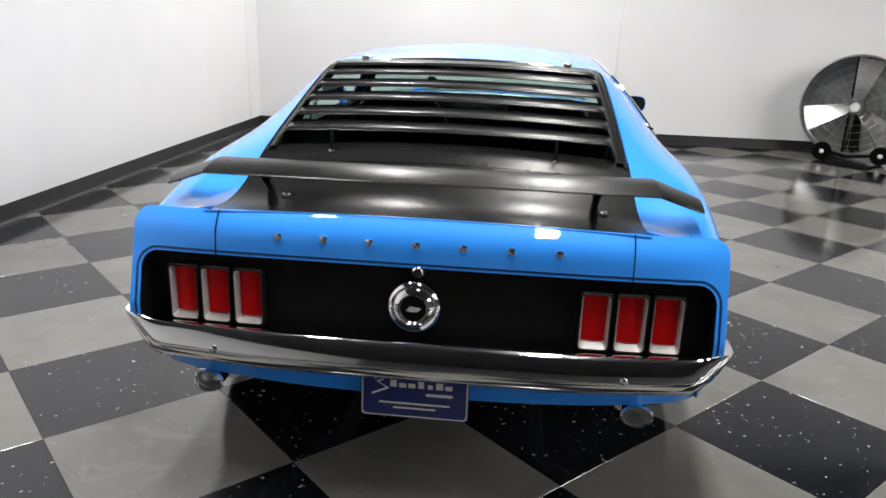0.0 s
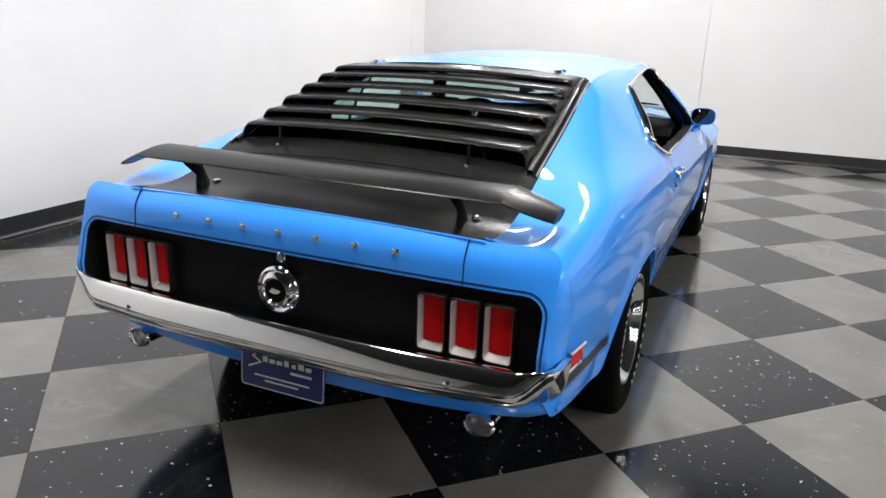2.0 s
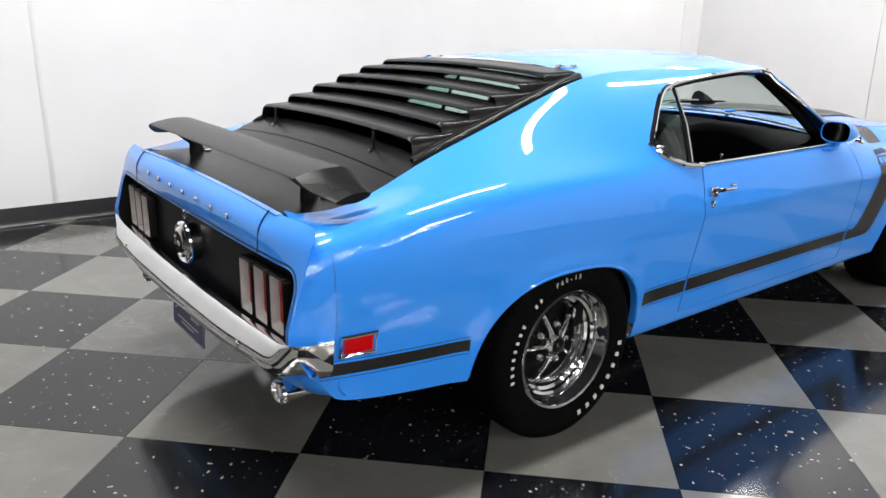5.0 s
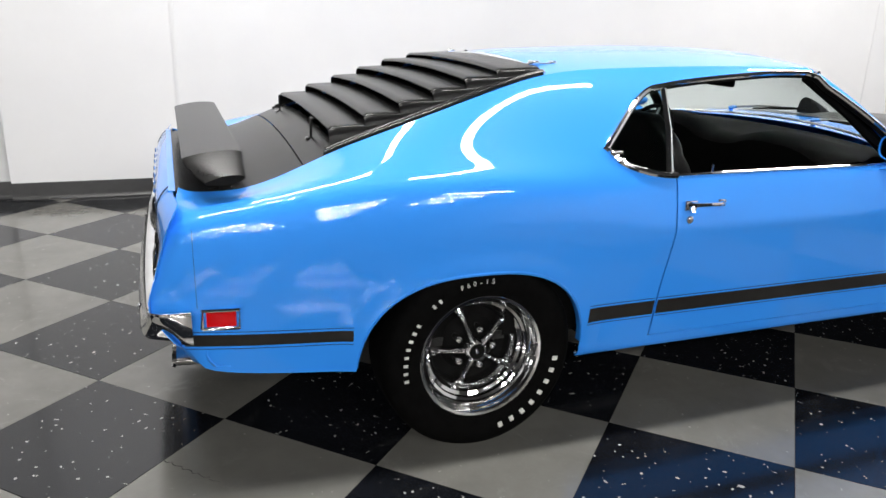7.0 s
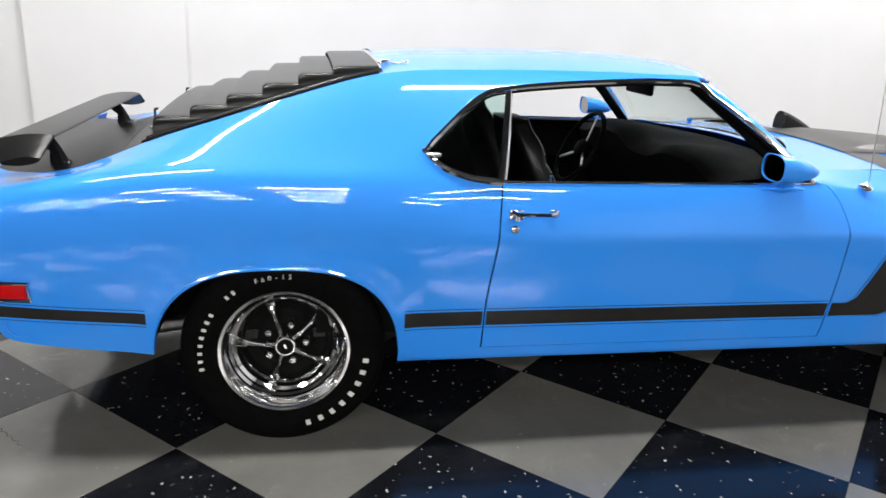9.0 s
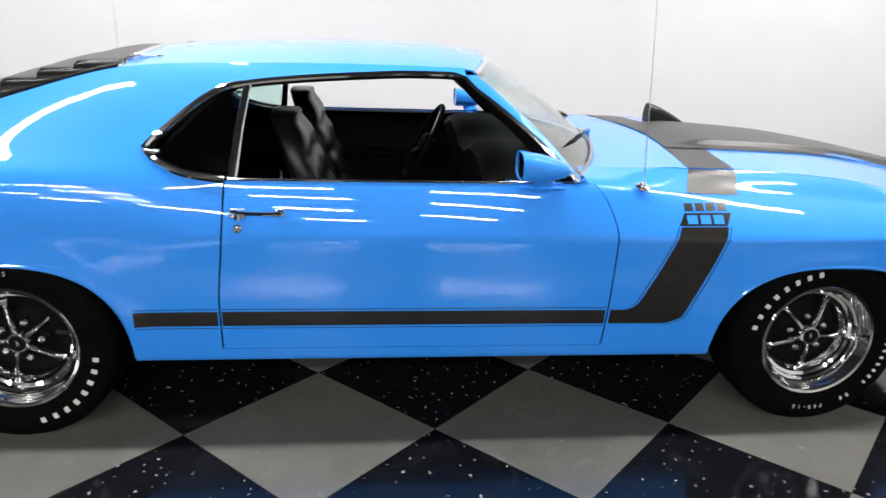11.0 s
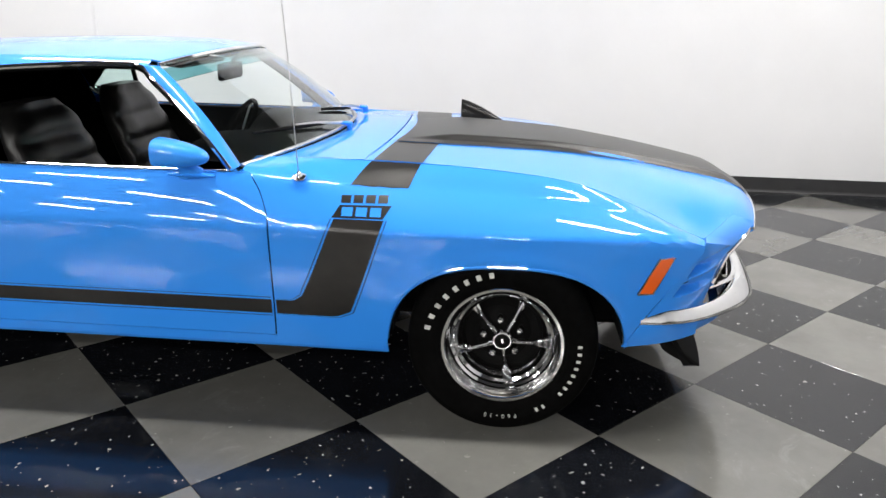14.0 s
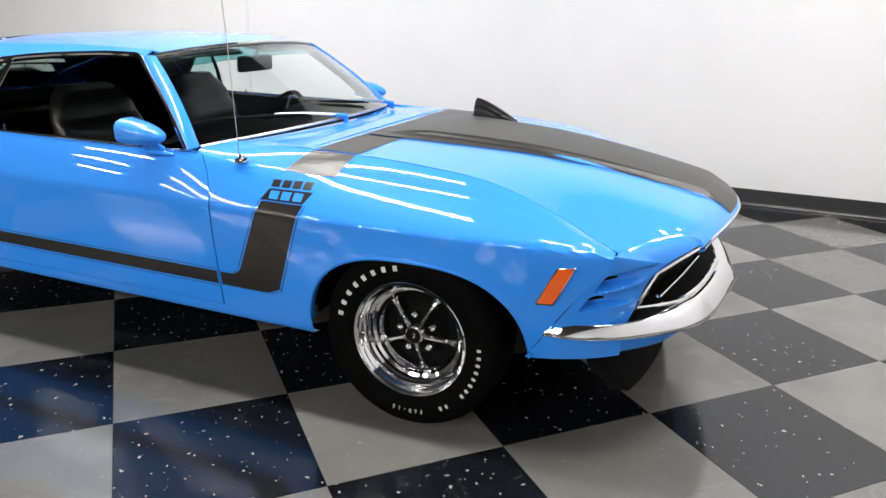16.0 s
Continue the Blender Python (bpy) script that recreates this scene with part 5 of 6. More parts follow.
def wheel(x, y, spin, right, turn):
    w = thing("wheel", "", "")
    w.parent = car
    w.location = (x, y, TR)
    w.rotation_euler = (radians(spin), 0, 0) if right else (radians(-spin), 0, math.pi)
    tyre = part("tyre", tyre_mesh(), RUBBER, w, "black tyre with raised white lettering")
    for bar in arc_bars(-77, 76, 8, 0.252, 0.271):
        part("sidewall_bar", bar, WHITE, tyre, "raised white bar in place of a letter")
    for bar in arc_bars(146, 48, 8, 0.254, 0.268) + arc_bars(124, 11, 2, 0.254, 0.268):
        part("sidewall_bar", bar, WHITE, tyre, "small white bar in place of a letter")
    part("size_letters", glyph("F60-15", 0.2615, 97, 0.022), WHITE, tyre, "white size lettering F60-15")
    rim = part("rim", rim_mesh(), CHROME, w, "stepped chrome wheel rim")
    part("hub_disc", hub_disc(), MATTE, rim, "black painted wheel centre")
    for k in range(5):
        part("spoke", spoke(k, turn), CHROME, rim, "chrome wheel spoke")
        a = radians(90 + turn + 36 + 72 * k)
        part("lug_nut", moved(lathe([(0.006, 0.014), (0.036, 0.0135), (0.044, 0.010), (0.046, 0.0)], 10), Matrix.Translation((0, 0.066 * math.cos(a), 0.066 * math.sin(a)))), CHROME, rim, "chrome lug nut")
    hub = part("center_cap", lathe([(0.02, 0.037), (0.060, 0.035), (0.068, 0.031), (0.068, 0.027), (0.062, 0.025)], 32), CHROME, rim, "chrome ring of the centre cap")
    part("cap_face", lathe([(0.061, 0.0255), (0.064, 0.018), (0.065, 0.0)], 28), MATTE, hub, "black face of the centre cap")
    part("cap_emblem", box((0.003, 0.009, 0.018), (0.066, 0, 0), 0.001, 1, (20, 0, 0)), CHROME, hub, "small bright emblem")
    part("brake_drum", lathe([(-0.02, 0.0), (-0.02, 0.13), (-0.08, 0.135)], 32), MATTE, rim, "dark brake drum")
    return w


WHEEL_X = 0.762
wheel(WHEEL_X, 0.0, 0, True, 20)
wheel(WHEEL_X, WB, 174, True, 14)
wheel(-WHEEL_X, 0.0, 20, False, 0)
wheel(-WHEEL_X, WB, 130, False, 0)

# wheel wells and underbody
for yc in (-0.018, FRONT_ARCH):
    def well(yc=yc):
        cols = []
        for k in range(25):
            a = math.pi * k / 24
            y, z = yc - 0.396 * math.cos(a), 0.345 + 0.30 * math.sin(a)
            cols.append([Vector((x, y, z)) for x in (0.50, 0.70, 0.80, 0.83)])
        return join(thick(grid(cols), 0.004), box((0.01, 0.76, 0.38), (0.5, yc, 0.51)))
    both("wheel_well", well, MATTE, car, "black wheel well liner")
part("underbody", join(box((1.0, 3.9, 0.06), (0, 1.3, 0.30), 0.02), box((1.55, 1.75, 0.06), (0, 1.36, 0.30), 0.02), box((1.45, 0.45, 0.27), (0, -0.66, 0.475), 0.05), box((1.24, 0.40, 0.29), (0, 3.22, 0.475), 0.03), box((1.45, 0.03, 0.5), (0, 2.05, 0.55))), MATTE, car, "black underbody")
part("rear_axle", join(tube([(-0.66, 0, TR), (0.66, 0, TR)], 0.045, 12), lathe([(-0.12, 0.0), (-0.1, 0.1), (0.0, 0.13), (0.1, 0.1), (0.12, 0.0)], 20)), MATTE, car, "dark rear axle")
for s in (-1, 1):
    part("exhaust_pipe", tube([(s * 0.60, -0.80, 0.32), (s * 0.58, -0.5, 0.30), (s * 0.40, -0.2, 0.27), (s * 0.35, 1.2, 0.24)], 0.028, 10), STEEL, car, "steel exhaust pipe")

# ---------------------------------------------------------------- interior
def seat(x, y):
    s = thing("bucket_seat", "", "")
    s.parent = car
    s.location = (x, y, 0.42)
    part("cushion", box((0.50, 0.52, 0.16), (0, 0.02, 0.06), 0.05, 3), LEATHER, s, "black vinyl seat cushion")
    back = []
    for t in steps(0, 1, 40):
        z = 0.10 + 0.515 * t
        w = 0.255 - 0.02 * t if t < 0.55 else 0.244 * math.sqrt(1 - 0.72 * ((t - 0.55) / 0.45) ** 2.4)
        y0 = -0.22 - 0.20 * t
        d = 0.065 - 0.02 * t
        ring = []
        for k in range(36):
            a = 2 * math.pi * k / 36
            c, q = math.cos(a), math.sin(a)
            rib = (0.013 * abs(math.cos(t * 15)) - 0.012 * math.exp(-(c / 0.12) ** 2)) * smooth((q - 0.1) / 0.3)
            ring.append(Vector((w * math.copysign(abs(c) ** 0.5, c), y0 + d * math.copysign(abs(q) ** 0.6, q) + rib, z)))
        back.append(ring + [ring[0]])
    bm = grid(back)
    bmesh.ops.remove_doubles(bm, verts=bm.verts, dist=1e-5)
    bmesh.ops.holes_fill(bm, edges=bm.edges[:])
    bmesh.ops.recalc_face_normals(bm, faces=bm.faces)
    part("seat_back", bm, LEATHER, s, "high black ribbed seat back", 50)


seat(0.36, 1.25)
seat(-0.36, 1.25)
part("rear_seat", join(box((1.1, 0.4, 0.2), (0, 0.28, 0.48), 0.06, 3), box((1.1, 0.14, 0.42), (0, 0.03, 0.68), 0.05, 3, (-14, 0, 0))), LEATHER, car, "black rear bench")
part("parcel_shelf", box((1.1, 0.5, 0.02), (0, -0.25, 0.86), 0.005), CARPET, car, "black shelf under the rear window")
part("cabin_floor", join(box((1.5, 2.4, 0.03), (0, 1.0, 0.34)), box((0.24, 1.6, 0.22), (0, 1.2, 0.45), 0.05)), CARPET, car, "black carpet and tunnel")
def quarter_trim():
    cols = []
    for y in steps(-0.42, 0.442, 20):
        hi = ridge_z(y) - 0.03
        cols.append([Vector((min(side(y, z) - 0.035, 0.80), y, z)) for z in steps(0.62, hi, 12)])
    cols2 = []
    for y in steps(0.442, 1.45, 20):
        lo = win_high(y) + 0.004
        hi = ridge_z(y) - 0.02
        cols2.append([Vector((side(y, lo + (hi - lo) * t) - 0.02 - 0.02 * t, y, lo + (hi - lo) * t - 0.01 * t)) for t in steps(0, 1, 4)])
    return join(grid(cols), grid(cols2))


both("quarter_trim", quarter_trim, MATTE, car, "black inner trim of the sail panel")
both("pillar_trim", lambda: tube([(0.745, 1.80, 0.88), (0.66, 1.62, 1.05), (0.575, 1.45, 1.19)], 0.022, 8), MATTE, car, "black windscreen pillar trim")
part("headliner", grid([[Vector((u * (ridge_x(y) - 0.02), y, roof_z(u * ridge_x(y), y) - 0.03)) for y in steps(0.30, 1.47, 12)] for u in steps(-1, 1, 16)]), MATTE, car, "black headliner")
both("door_card", lambda: join(grid([[Vector((side(y, z) - 0.055, y, z)) for z in steps(0.36, 0.88, 8)] for y in steps(0.10, 1.90, 20)]), box((0.06, 0.55, 0.05), (0.80, 1.25, 0.66), 0.02)), MATTE, car, "black door trim")
both("door_top", lambda: grid([[Vector((side(y, 0.88) - o, y, 0.882 - 0.004 * (o > 0.03))) for o in (0.0, 0.02, 0.056)] for y in steps(0.69, 1.86, 20)]), MATTE, car, "black door top")


def dash():
    cols = []
    for x in steps(-0.74, 0.74, 40):
        a = abs(x)
        hump = 0.012 + 0.05 * math.exp(-((x - 0.37) / 0.22) ** 4) + 0.05 * math.exp(-((x + 0.37) / 0.22) ** 4)
        f = screen_base(x).y - 0.03
        cols.append([Vector((x, f, 0.895)), Vector((x, f - 0.12, 0.90)), Vector((x, 1.66, 0.872 + hump)), Vector((x, 1.56, 0.862 + hump)), Vector((x, 1.535, 0.83 + hump)), Vector((x, 1.57, 0.74)), Vector((x, 1.60, 0.62)), Vector((x, 1.70, 0.50))])
    return grid(cols)


part("dashboard", dash(), MATTE, car, "black padded dashboard", 50)
wheel_rim = thing("steering_wheel", "", "")
wheel_rim.parent = car
wheel_rim.location, wheel_rim.rotation_euler = (-0.36, 1.40, 0.806), (radians(62), 0, 0)
part("rim", tube([(0.185 * math.cos(a), 0.185 * math.sin(a), 0) for a in steps(0, 2 * math.pi, 48)], 0.012, 8), MATTE, wheel_rim, "thin black steering wheel rim")
for a in (90, 210, 330):
    part("spoke", tube([(0.03 * math.cos(radians(a)), 0.03 * math.sin(radians(a)), -0.02), (0.18 * math.cos(radians(a)), 0.18 * math.sin(radians(a)), 0)], 0.010, 6, 0.4), STEEL, wheel_rim, "steel spoke")
part("hub", lathe([(-0.1, 0.03), (-0.02, 0.04), (0.0, 0.045), (0.012, 0.03), (0.014, 0.0)], 24, "z"), MATTE, wheel_rim, "black horn hub")
part("gear_lever", join(tube([(0.02, 1.32, 0.5), (0.02, 1.30, 0.62)], 0.008, 8), moved(lathe([(-0.025, 0.0), (-0.018, 0.018), (0.0, 0.025), (0.018, 0.018), (0.025, 0.0)], 16, "z"), Matrix.Translation((0.02, 1.298, 0.635)))), STEEL, car, "gear lever with a round knob")
part("inside_mirror", join(box((0.26, 0.022, 0.072), (-0.02, 1.52, 1.138), 0.012), tube([(-0.01, 1.53, 1.165), (0, 1.58, 1.235)], 0.008, 6)), MATTE, car, "black inside mirror")
both("sun_visor", lambda: box((0.42, 0.14, 0.016), (0.30, 1.47, 1.20), 0.007, 2, (-8, 0, 0)), MATTE, car, "dark sun visor")
both("lock_knob", lambda: moved(lathe([(0.0, 0.005), (0.018, 0.004), (0.022, 0.006), (0.026, 0.0)], 12, "z"), Matrix.Translation((side(0.86, 0.885) - 0.03, 0.86, 0.886))), CHROME, car, "door lock knob")

# ---------------------------------------------------------------- outside fittings
for s in (-1, 1):
    x0 = side(0.76, 0.775)

    def flip(bm, s=s):
        return bm if s > 0 else mirrored(bm)
    h = part("door_handle", flip(join(tube([(x0 + 0.004, 0.725, 0.794), (x0 + 0.020, 0.74, 0.795), (x0 + 0.024, 0.79, 0.795), (x0 + 0.022, 0.84, 0.794), (x0 + 0.006, 0.858, 0.793)], [0.012, 0.011, 0.009, 0.010, 0.012], 8, 0.8), box((0.012, 0.05, 0.034), (x0 + 0.004, 0.732, 0.790), 0.005), box((0.012, 0.032, 0.026), (x0 + 0.004, 0.858, 0.793), 0.005), tube([(x0 + 0.012, 0.732, 0.787), (x0 + 0.018, 0.732, 0.770)], 0.010, 8))), CHROME, door[0 if s > 0 else 1], "chrome pull door handle")
    part("key_lock", flip(moved(lathe([(0.0, 0.014), (0.006, 0.013), (0.009, 0.009), (0.009, 0.0)], 18), Matrix.Translation((side(0.725, 0.742) + 0.0, 0.730, 0.742)))), CHROME, door[0 if s > 0 else 1], "round chrome key lock")
    # bullet mirror
    shell = []
    for t in steps(0, 1, 14):
        r = 0.060 * (1 - 0.12 * t) * (1 - t ** 2.6) ** 0.5 if t < 1 else 0.0
        ring = []
        for k in range(32):
            c, q = math.cos(math.pi * k / 16), math.sin(math.pi * k / 16)
            c, q = [math.copysign(abs(v) ** (0.68 + 0.32 * t), v) for v in (c, q)]
            ring.append(Vector((0.888 + 1.06 * r * c, 1.606 + 0.170 * t, 0.955 + 0.76 * r * q - 0.014 * t)))
        shell.append(ring + [ring[0]])
    bm = grid(shell)
    bmesh.ops.remove_doubles(bm, verts=bm.verts, dist=1e-5)
    bmesh.ops.recalc_face_normals(bm, faces=bm.faces)
    pod = part("side_mirror", flip(thick(bm, 0.003)), BLUE, door[0 if s > 0 else 1], "blue bullet-shaped side mirror", 50)
    part("mirror_glass", flip(prism([(1.04 * 0.057 * math.copysign(abs(math.cos(a)) ** 0.68, math.cos(a)), 0.74 * 0.057 * math.copysign(abs(math.sin(a)) ** 0.68, math.sin(a))) for a in steps(0, 2 * math.pi, 32)[:-1]], 0.003, pose(0.888, 1.613, 0.955, 90))), MIRROR, pod, "mirror glass")
    xb = side(1.68, 0.87)
    part("mirror_foot", flip(join(tube([(xb + 0.003, 1.69, 0.880), (xb + 0.025, 1.685, 0.905), (0.885, 1.675, 0.935)], [0.045, 0.03, 0.035], 12, 0.55, (1, 0, 0)), tube([(xb + 0.000, 1.61, 0.872), (xb + 0.008, 1.69, 0.878), (xb + 0.000, 1.77, 0.872)], [0.008, 0.028, 0.008], 10, 0.5))), BLUE, pod, "blue mirror foot")
# aerial on the right fender
ax, ay = 0.806, 2.045
az = 0.868
aerial = part("aerial_base", join(moved(lathe([(0.0, 0.0), (0.0, 0.024), (0.005, 0.023), (0.008, 0.012), (0.020, 0.007), (0.026, 0.0)], 20, "z"), pose(ax, ay, az + 0.002, 0, 16, 0))), CHROME, car, "chrome aerial base")
part("aerial_mast", tube([(ax + 0.010, ay, az + 0.022), (ax + 0.01, ay - 0.02, az + 0.4), (ax + 0.02, ay - 0.05, az + 0.85)], [0.0018, 0.0013, 0.0008], 6), STEEL, aerial, "thin steel aerial mast")
# wipers: blue pivots at the cowl, bright arms, black blades on the glass
def on_glass(u, t):
    a, b = screen_base(u * 0.772), screen_top(u * 0.592)
    return a.lerp(b, t) + Vector((0, 0.012, 0.016))


for px, ua, ub in ((0.078, 0.30, 0.84), (-0.458, -0.34, 0.17)):
    um = (ua + ub) / 2
    base = Vector((px, 2.062 - 0.08 * (px / 0.68) ** 2, 0.936))
    pivot = part("wiper_pivot", tube([base - Vector((0, 0, 0.02)), base + Vector((0, 0, 0.008)), base + Vector((0.03, -0.012, 0.014)), base + Vector((0.07, -0.025, 0.020))], [0.016, 0.016, 0.012, 0.008], 10, 0.8), BLUE, car, "blue wiper pivot")
    part("wiper_arm", tube([base + Vector((0.06, -0.02, 0.020)), base.lerp(on_glass(um, 0.14), 0.6) + Vector((0, 0.0, 0.014)), on_glass(um, 0.14) + Vector((0, 0.006, 0.008))], [0.007, 0.006, 0.004], 6), STEEL, pivot, "bright wiper arm")
    part("wiper_blade", tube([on_glass(ua + (ub - ua) * t, 0.07 + 0.13 * t) for t in steps(0, 1, 8)], [0.004, 0.006, 0.007, 0.008, 0.008, 0.008, 0.007, 0.006, 0.004], 6), MATTE, pivot, "black wiper blade")
# hood tachometer: round face towards the driver, body tapering forward
tach = []
for t in steps(0, 1, 16):
    w = 0.052 * (1 - t ** 2.2) ** 0.6 if t < 1 else 0
    hgt = 0.090 * (1 - t ** 1.35) + 0.002
    y = 2.505 + 0.205 * t
    base = hood_z(-0.41, y)
    ring = []
    for k in range(17):
        a = math.pi * k / 16
        ring.append(Vector((-0.41 + w * math.cos(a), y, base + hgt * math.sin(a) ** 0.75)))
    tach.append(ring)
bm = grid(tach)
bm.faces.new([v for v in bm.verts if abs(v.co.y - 2.505) < 1e-5])
part("hood_tachometer", bm, BLACK, car, "black teardrop pod on the hood", 50)

# ---------------------------------------------------------------- fan
fan = thing("drum_fan", "large grey drum fan on wheels by the wall", "fan", at=(3.95, 6.0, 0.0))
fan.rotation_euler = (0, 0, radians(-23))
R = 0.545
part("drum", thick(moved(lathe([(-0.18, R), (-0.17, R + 0.012), (-0.15, R), (0.15, R), (0.17, R + 0.012), (0.18, R)], 48, "y"), Matrix.Translation((0, 0, 0.605))), 0.004), FANGREY, fan, "grey steel fan drum")
for k in range(7):
    r = R * (k + 0.6) / 7
    part("guard_ring", tube([(r * math.cos(a), -0.185 - 0.02 * (1 - r / R), 0.605 + r * math.sin(a)) for a in steps(0, 2 * math.pi, 40)], 0.0016, 5), STEEL, fan, "wire guard ring")
for k in range(12):
    a = math.pi * k / 6
    part("guard_wire", tube([(0.06 * math.cos(a), -0.205, 0.605 + 0.06 * math.sin(a)), (R * math.cos(a), -0.183, 0.605 + R * math.sin(a))], 0.0016, 5), STEEL, fan, "wire guard spoke")
for k in range(3):
    a0 = radians(200 + 120 * k)
    cols = []
    for t in steps(0, 1, 8):
        r = 0.08 + 0.44 * t
        w = 0.05 + 0.09 * t
        cols.append([Vector((r * math.cos(a0) - o * w * math.sin(a0), -0.05 * o - 0.02, 0.605 + r * math.sin(a0) + o * w * math.cos(a0))) for o in (-1, -0.5, 0, 0.5, 1)])
    part("fan_blade", thick(grid(cols), 0.003), STEEL, fan, "wide steel fan blade")
# solid disc added to give the hazy grey behind the blades
part("rear_guard_disc", thick(moved(lathe([(0.155, 0.06), (0.165, 0.25), (0.15, R - 0.002)], 48, "y"), Matrix.Translation((0, 0, 0.605))), 0.003), FANGREY, fan, "solid grey disc in place of the fan's dense rear guard")
part("motor", moved(lathe([(-0.21, 0.0), (-0.21, 0.06), (-0.15, 0.085), (0.12, 0.085), (0.12, 0.0)], 28, "y"), Matrix.Translation((0, 0, 0.605))), STEEL, fan, "fan motor with a pale badge")
part("hub_badge", moved(lathe([(-0.215, 0.0), (-0.215, 0.045), (-0.208, 0.05)], 24, "y"), Matrix.Translation((0, 0, 0.605))), WHITE, fan, "pale round badge")
part("motor_mount", join(box((0.03, 0.02, 1.08), (-0.05, 0.1, 0.605)), box((0.03, 0.02, 1.08), (0.05, 0.1, 0.605)), prism([(-0.06, 0.10), (0.10, 0.10), (0.05, 0.56), (0.0, 0.56)], 0.02, pose(0.02, 0.09, 0, 90))), MATTE, fan, "dark upright motor mount")
part("fan_stand", join(tube([(-0.28, -0.16, 0.12), (0.0, -0.2, 0.06), (0.36, -0.16, 0.10)], 0.018, 8), tube([(-0.28, 0.16, 0.12), (0.0, 0.2, 0.06), (0.36, 0.16, 0.10)], 0.018, 8), tube([(-0.28, -0.16, 0.12), (-0.28, 0.16, 0.12)], 0.018, 8)), MATTE, fan, "dark tube stand")
for x in (-0.25, 0.33):
    w = part("fan_wheel", moved(lathe([(-0.03, 0.0), (-0.03, 0.09), (-0.02, 0.10), (0.02, 0.10), (0.03, 0.09), (0.03, 0.0)], 24, "y"), Matrix.Translation((x, -0.20, 0.10))), RUBBER, fan, "black fan wheel")
    part("wheel_cap", moved(lathe([(-0.036, 0.0), (-0.034, 0.02), (-0.03, 0.025)], 12, "y"), Matrix.Translation((x, -0.20, 0.10))), WHITE, w, "pale wheel cap")

# ---------------------------------------------------------------- ceiling lights: rows of strip fixtures along the hall
# each row: its x, the y of its first lamp, how many
LAMP_ROWS = ((-1.25, -0.7, 1), (-1.25, 5.1, 1), (0.6, -1.65, 3), (7.6, -5.8, 4), (10.0, -8.5, 5), (12.8, -11.4, 6), (16.2, -8.3, 4))
lamp_places = [(x, y + 2.9 * k) for x, y, count in LAMP_ROWS for k in range(count)]
strip = thing("strip_light", "long white fluorescent strip light on the dark ceiling", "ceiling light", "strip lights on the ceiling", at=(*lamp_places[0], TOP))
part("housing", box((0.24, 1.68, 0.05), (0, 0, -0.025), 0.01), WHITE, strip, "white lamp housing")
cols = [[Vector((0.10 * math.cos(a), y, -0.05 - 0.05 * math.sin(a))) for a in steps(0, math.pi, 8)] for y in (-0.79, 0.79)]
part("diffuser", grid(cols), GLOW, strip, "glowing rounded diffuser")
for x in (-0.81, 0.81):
    part("end_cap", box((0.22, 0.04, 0.105), (0, x, -0.0525), 0.008), WHITE, strip, "white end cap")
for x, y in lamp_places[1:]:
    copy_thing(strip, pose(x, y, TOP))

# ---------------------------------------------------------------- floor: checkered vinyl tiles laid across the car's line
floor = tagged(part("floor", box((SPAN_X + 0.2, SPAN_Y + 0.2, 0.1), (MID_X, MID_Y, -0.0545)), MATTE), "checkered floor of grey and black flecked vinyl tiles", "floor", "", "structure")
SIDE = 0.6096
TILE_TURN = 45.25


def tile_mesh(name, material):
    bm = box((SIDE - 0.0012, SIDE - 0.0012, 0.004), (0, 0, -0.002), 0.0)
    bmesh.ops.bevel(bm, geom=[e for e in bm.edges if e.verts[0].co.z > -0.001 and e.verts[1].co.z > -0.001], offset=0.0008, segments=1, affect="EDGES")
    return finish(bm, name, material, 30)


light_mesh, dark_mesh = tile_mesh("grey_tile", LIGHT_TILE), tile_mesh("black_tile", DARK_TILE)
ORIGIN = Vector((0.8703, 0.5100, 0.0))
spin = Matrix.Rotation(radians(TILE_TURN), 4, "Z")
rest = {0: [], 1: []}


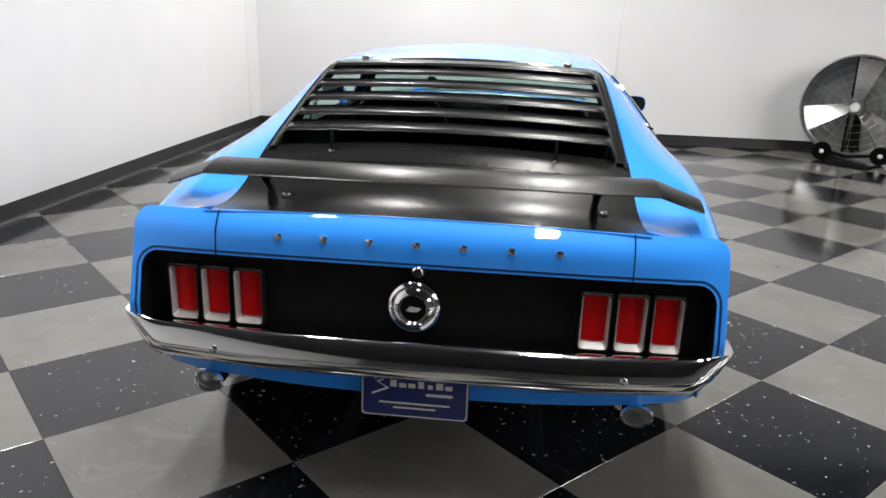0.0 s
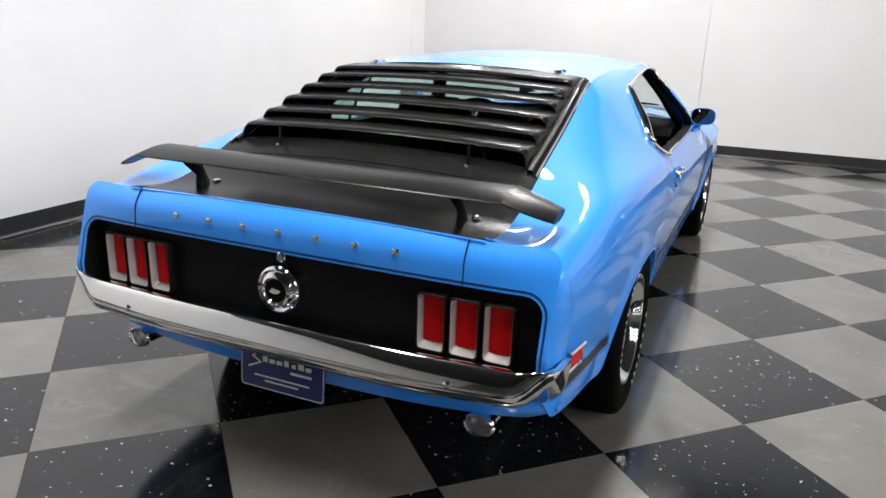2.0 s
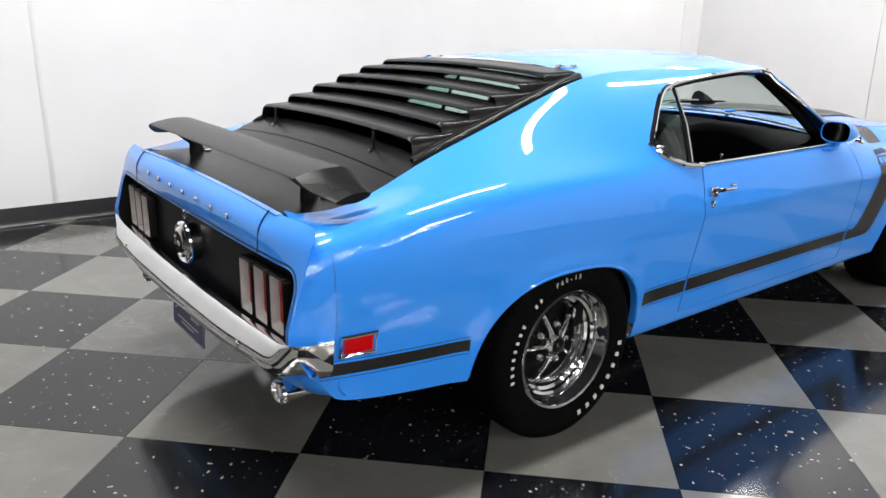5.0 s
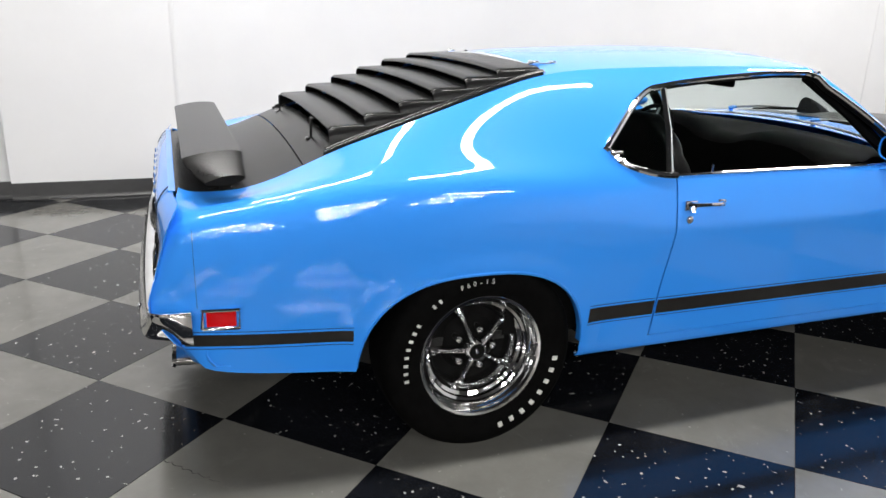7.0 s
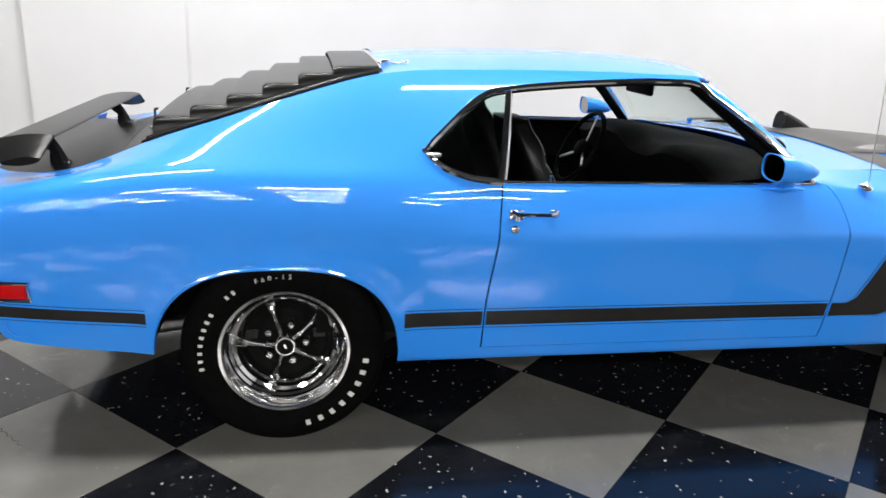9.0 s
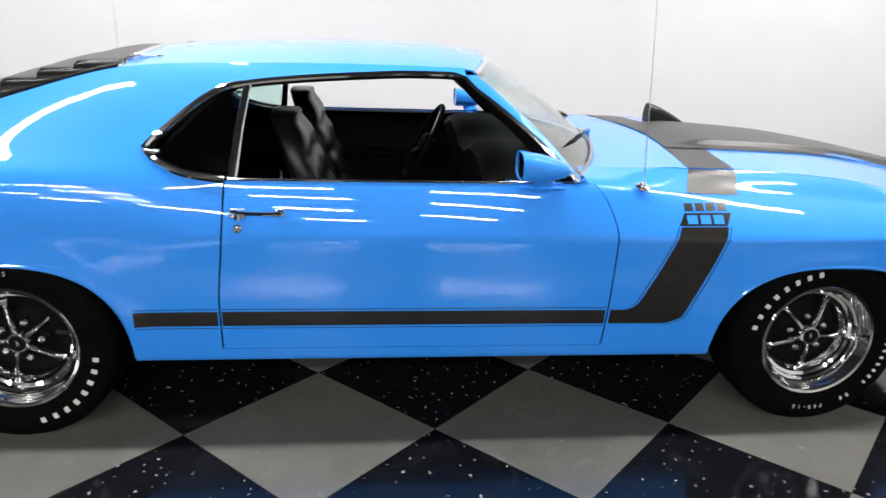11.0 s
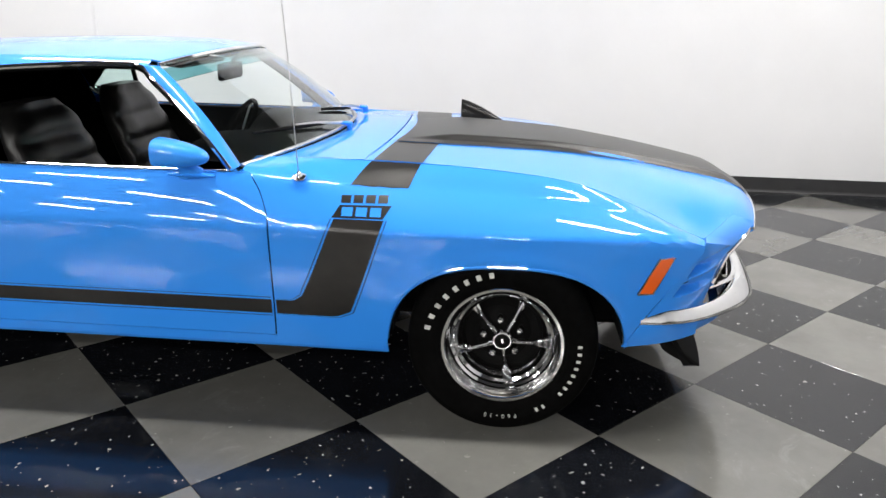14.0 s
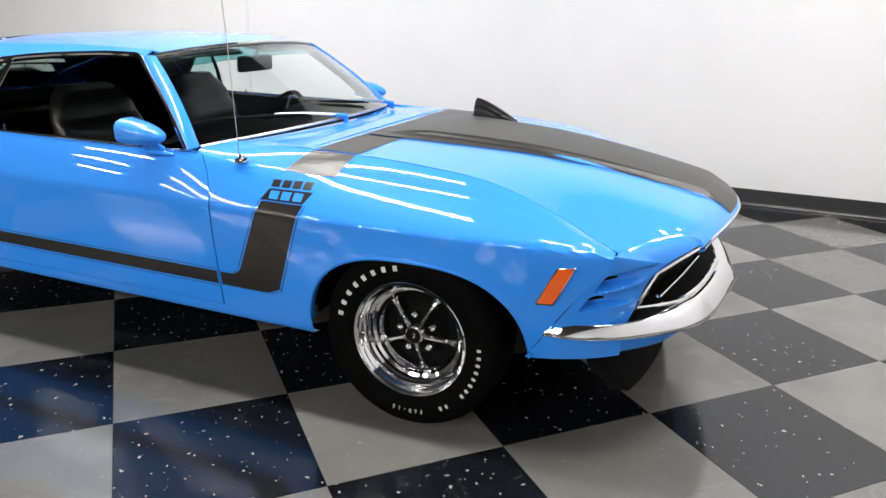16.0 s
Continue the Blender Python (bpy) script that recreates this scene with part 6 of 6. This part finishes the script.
def cut(ring, axis, edge, sign):
    """The part of a flat ring that lies on one side of a wall line."""
    out = []
    for p, q in zip(ring, ring[1:] + ring[:1]):
        dp, dq = (p[axis] - edge) * sign, (q[axis] - edge) * sign
        if dp >= 0:
            out.append(p)
        if dp * dq < 0:
            out.append(p.lerp(q, dp / (dp - dq)))
    return out


for i in range(-50, 60):
    for j in range(-60, 40):
        c = ORIGIN + spin @ Vector(((i + 0.5) * SIDE, (j + 0.5) * SIDE, 0))
        if not (WALL_X - 0.45 < c.x < HALL_X and BACK_Y < c.y < WALL_Y + 0.45):
            continue
        even = (i + j) % 2 == 0
        if -2.6 < c.x < 2.6 and -2.6 < c.y < 5.6:
            ob = new("tile", light_mesh if even else dark_mesh)
            ob.matrix_world = Matrix.Translation(c) @ spin
            ob.parent = floor
        else:
            rest[0 if even else 1].append(c)
for k, material in ((0, LIGHT_TILE), (1, DARK_TILE)):
    verts, faces = [], []
    h = (SIDE - 0.0012) / 2
    for c in rest[k]:
        ring = [c + spin @ Vector((dx, dy, 0)) for dx, dy in ((-h, -h), (h, -h), (h, h), (-h, h))]
        for axis, edge, sign in ((0, WALL_X - 0.1, 1), (1, WALL_Y + 0.02, -1), (0, HALL_X, -1), (1, BACK_Y, 1)):
            ring = cut(ring, axis, edge, sign)
        if len(ring) > 2:
            faces.append(tuple(range(len(verts), len(verts) + len(ring))))
            verts += ring
    me = bpy.data.meshes.new("far_tiles")
    me.from_pydata([tuple(v) for v in verts], [], faces)
    me.materials.append(material)
    ob = new("far_tiles", me)
    ob.parent = floor
    ob["kind"] = "stuff"

# a hairline crack across one grey tile behind the car
cols = []
for k, t in enumerate(steps(0, 1, 16)):
    p = Vector((0.65, -0.984, 0.0)).lerp(Vector((0.819, -0.831, 0.0)), t)
    p += Vector((0.7, -0.7, 0)) * 0.006 * math.sin(k * 2.3)
    w = 0.0016 * (1 - 0.6 * t)
    cols.append([p + Vector((-0.7, 0.7, 0)) * w + Vector((0, 0, 0.0006)), p + Vector((0.7, -0.7, 0)) * w + Vector((0, 0, 0.0006))])
part("crack", grid(cols), MATTE, floor, "hairline crack in a floor tile")
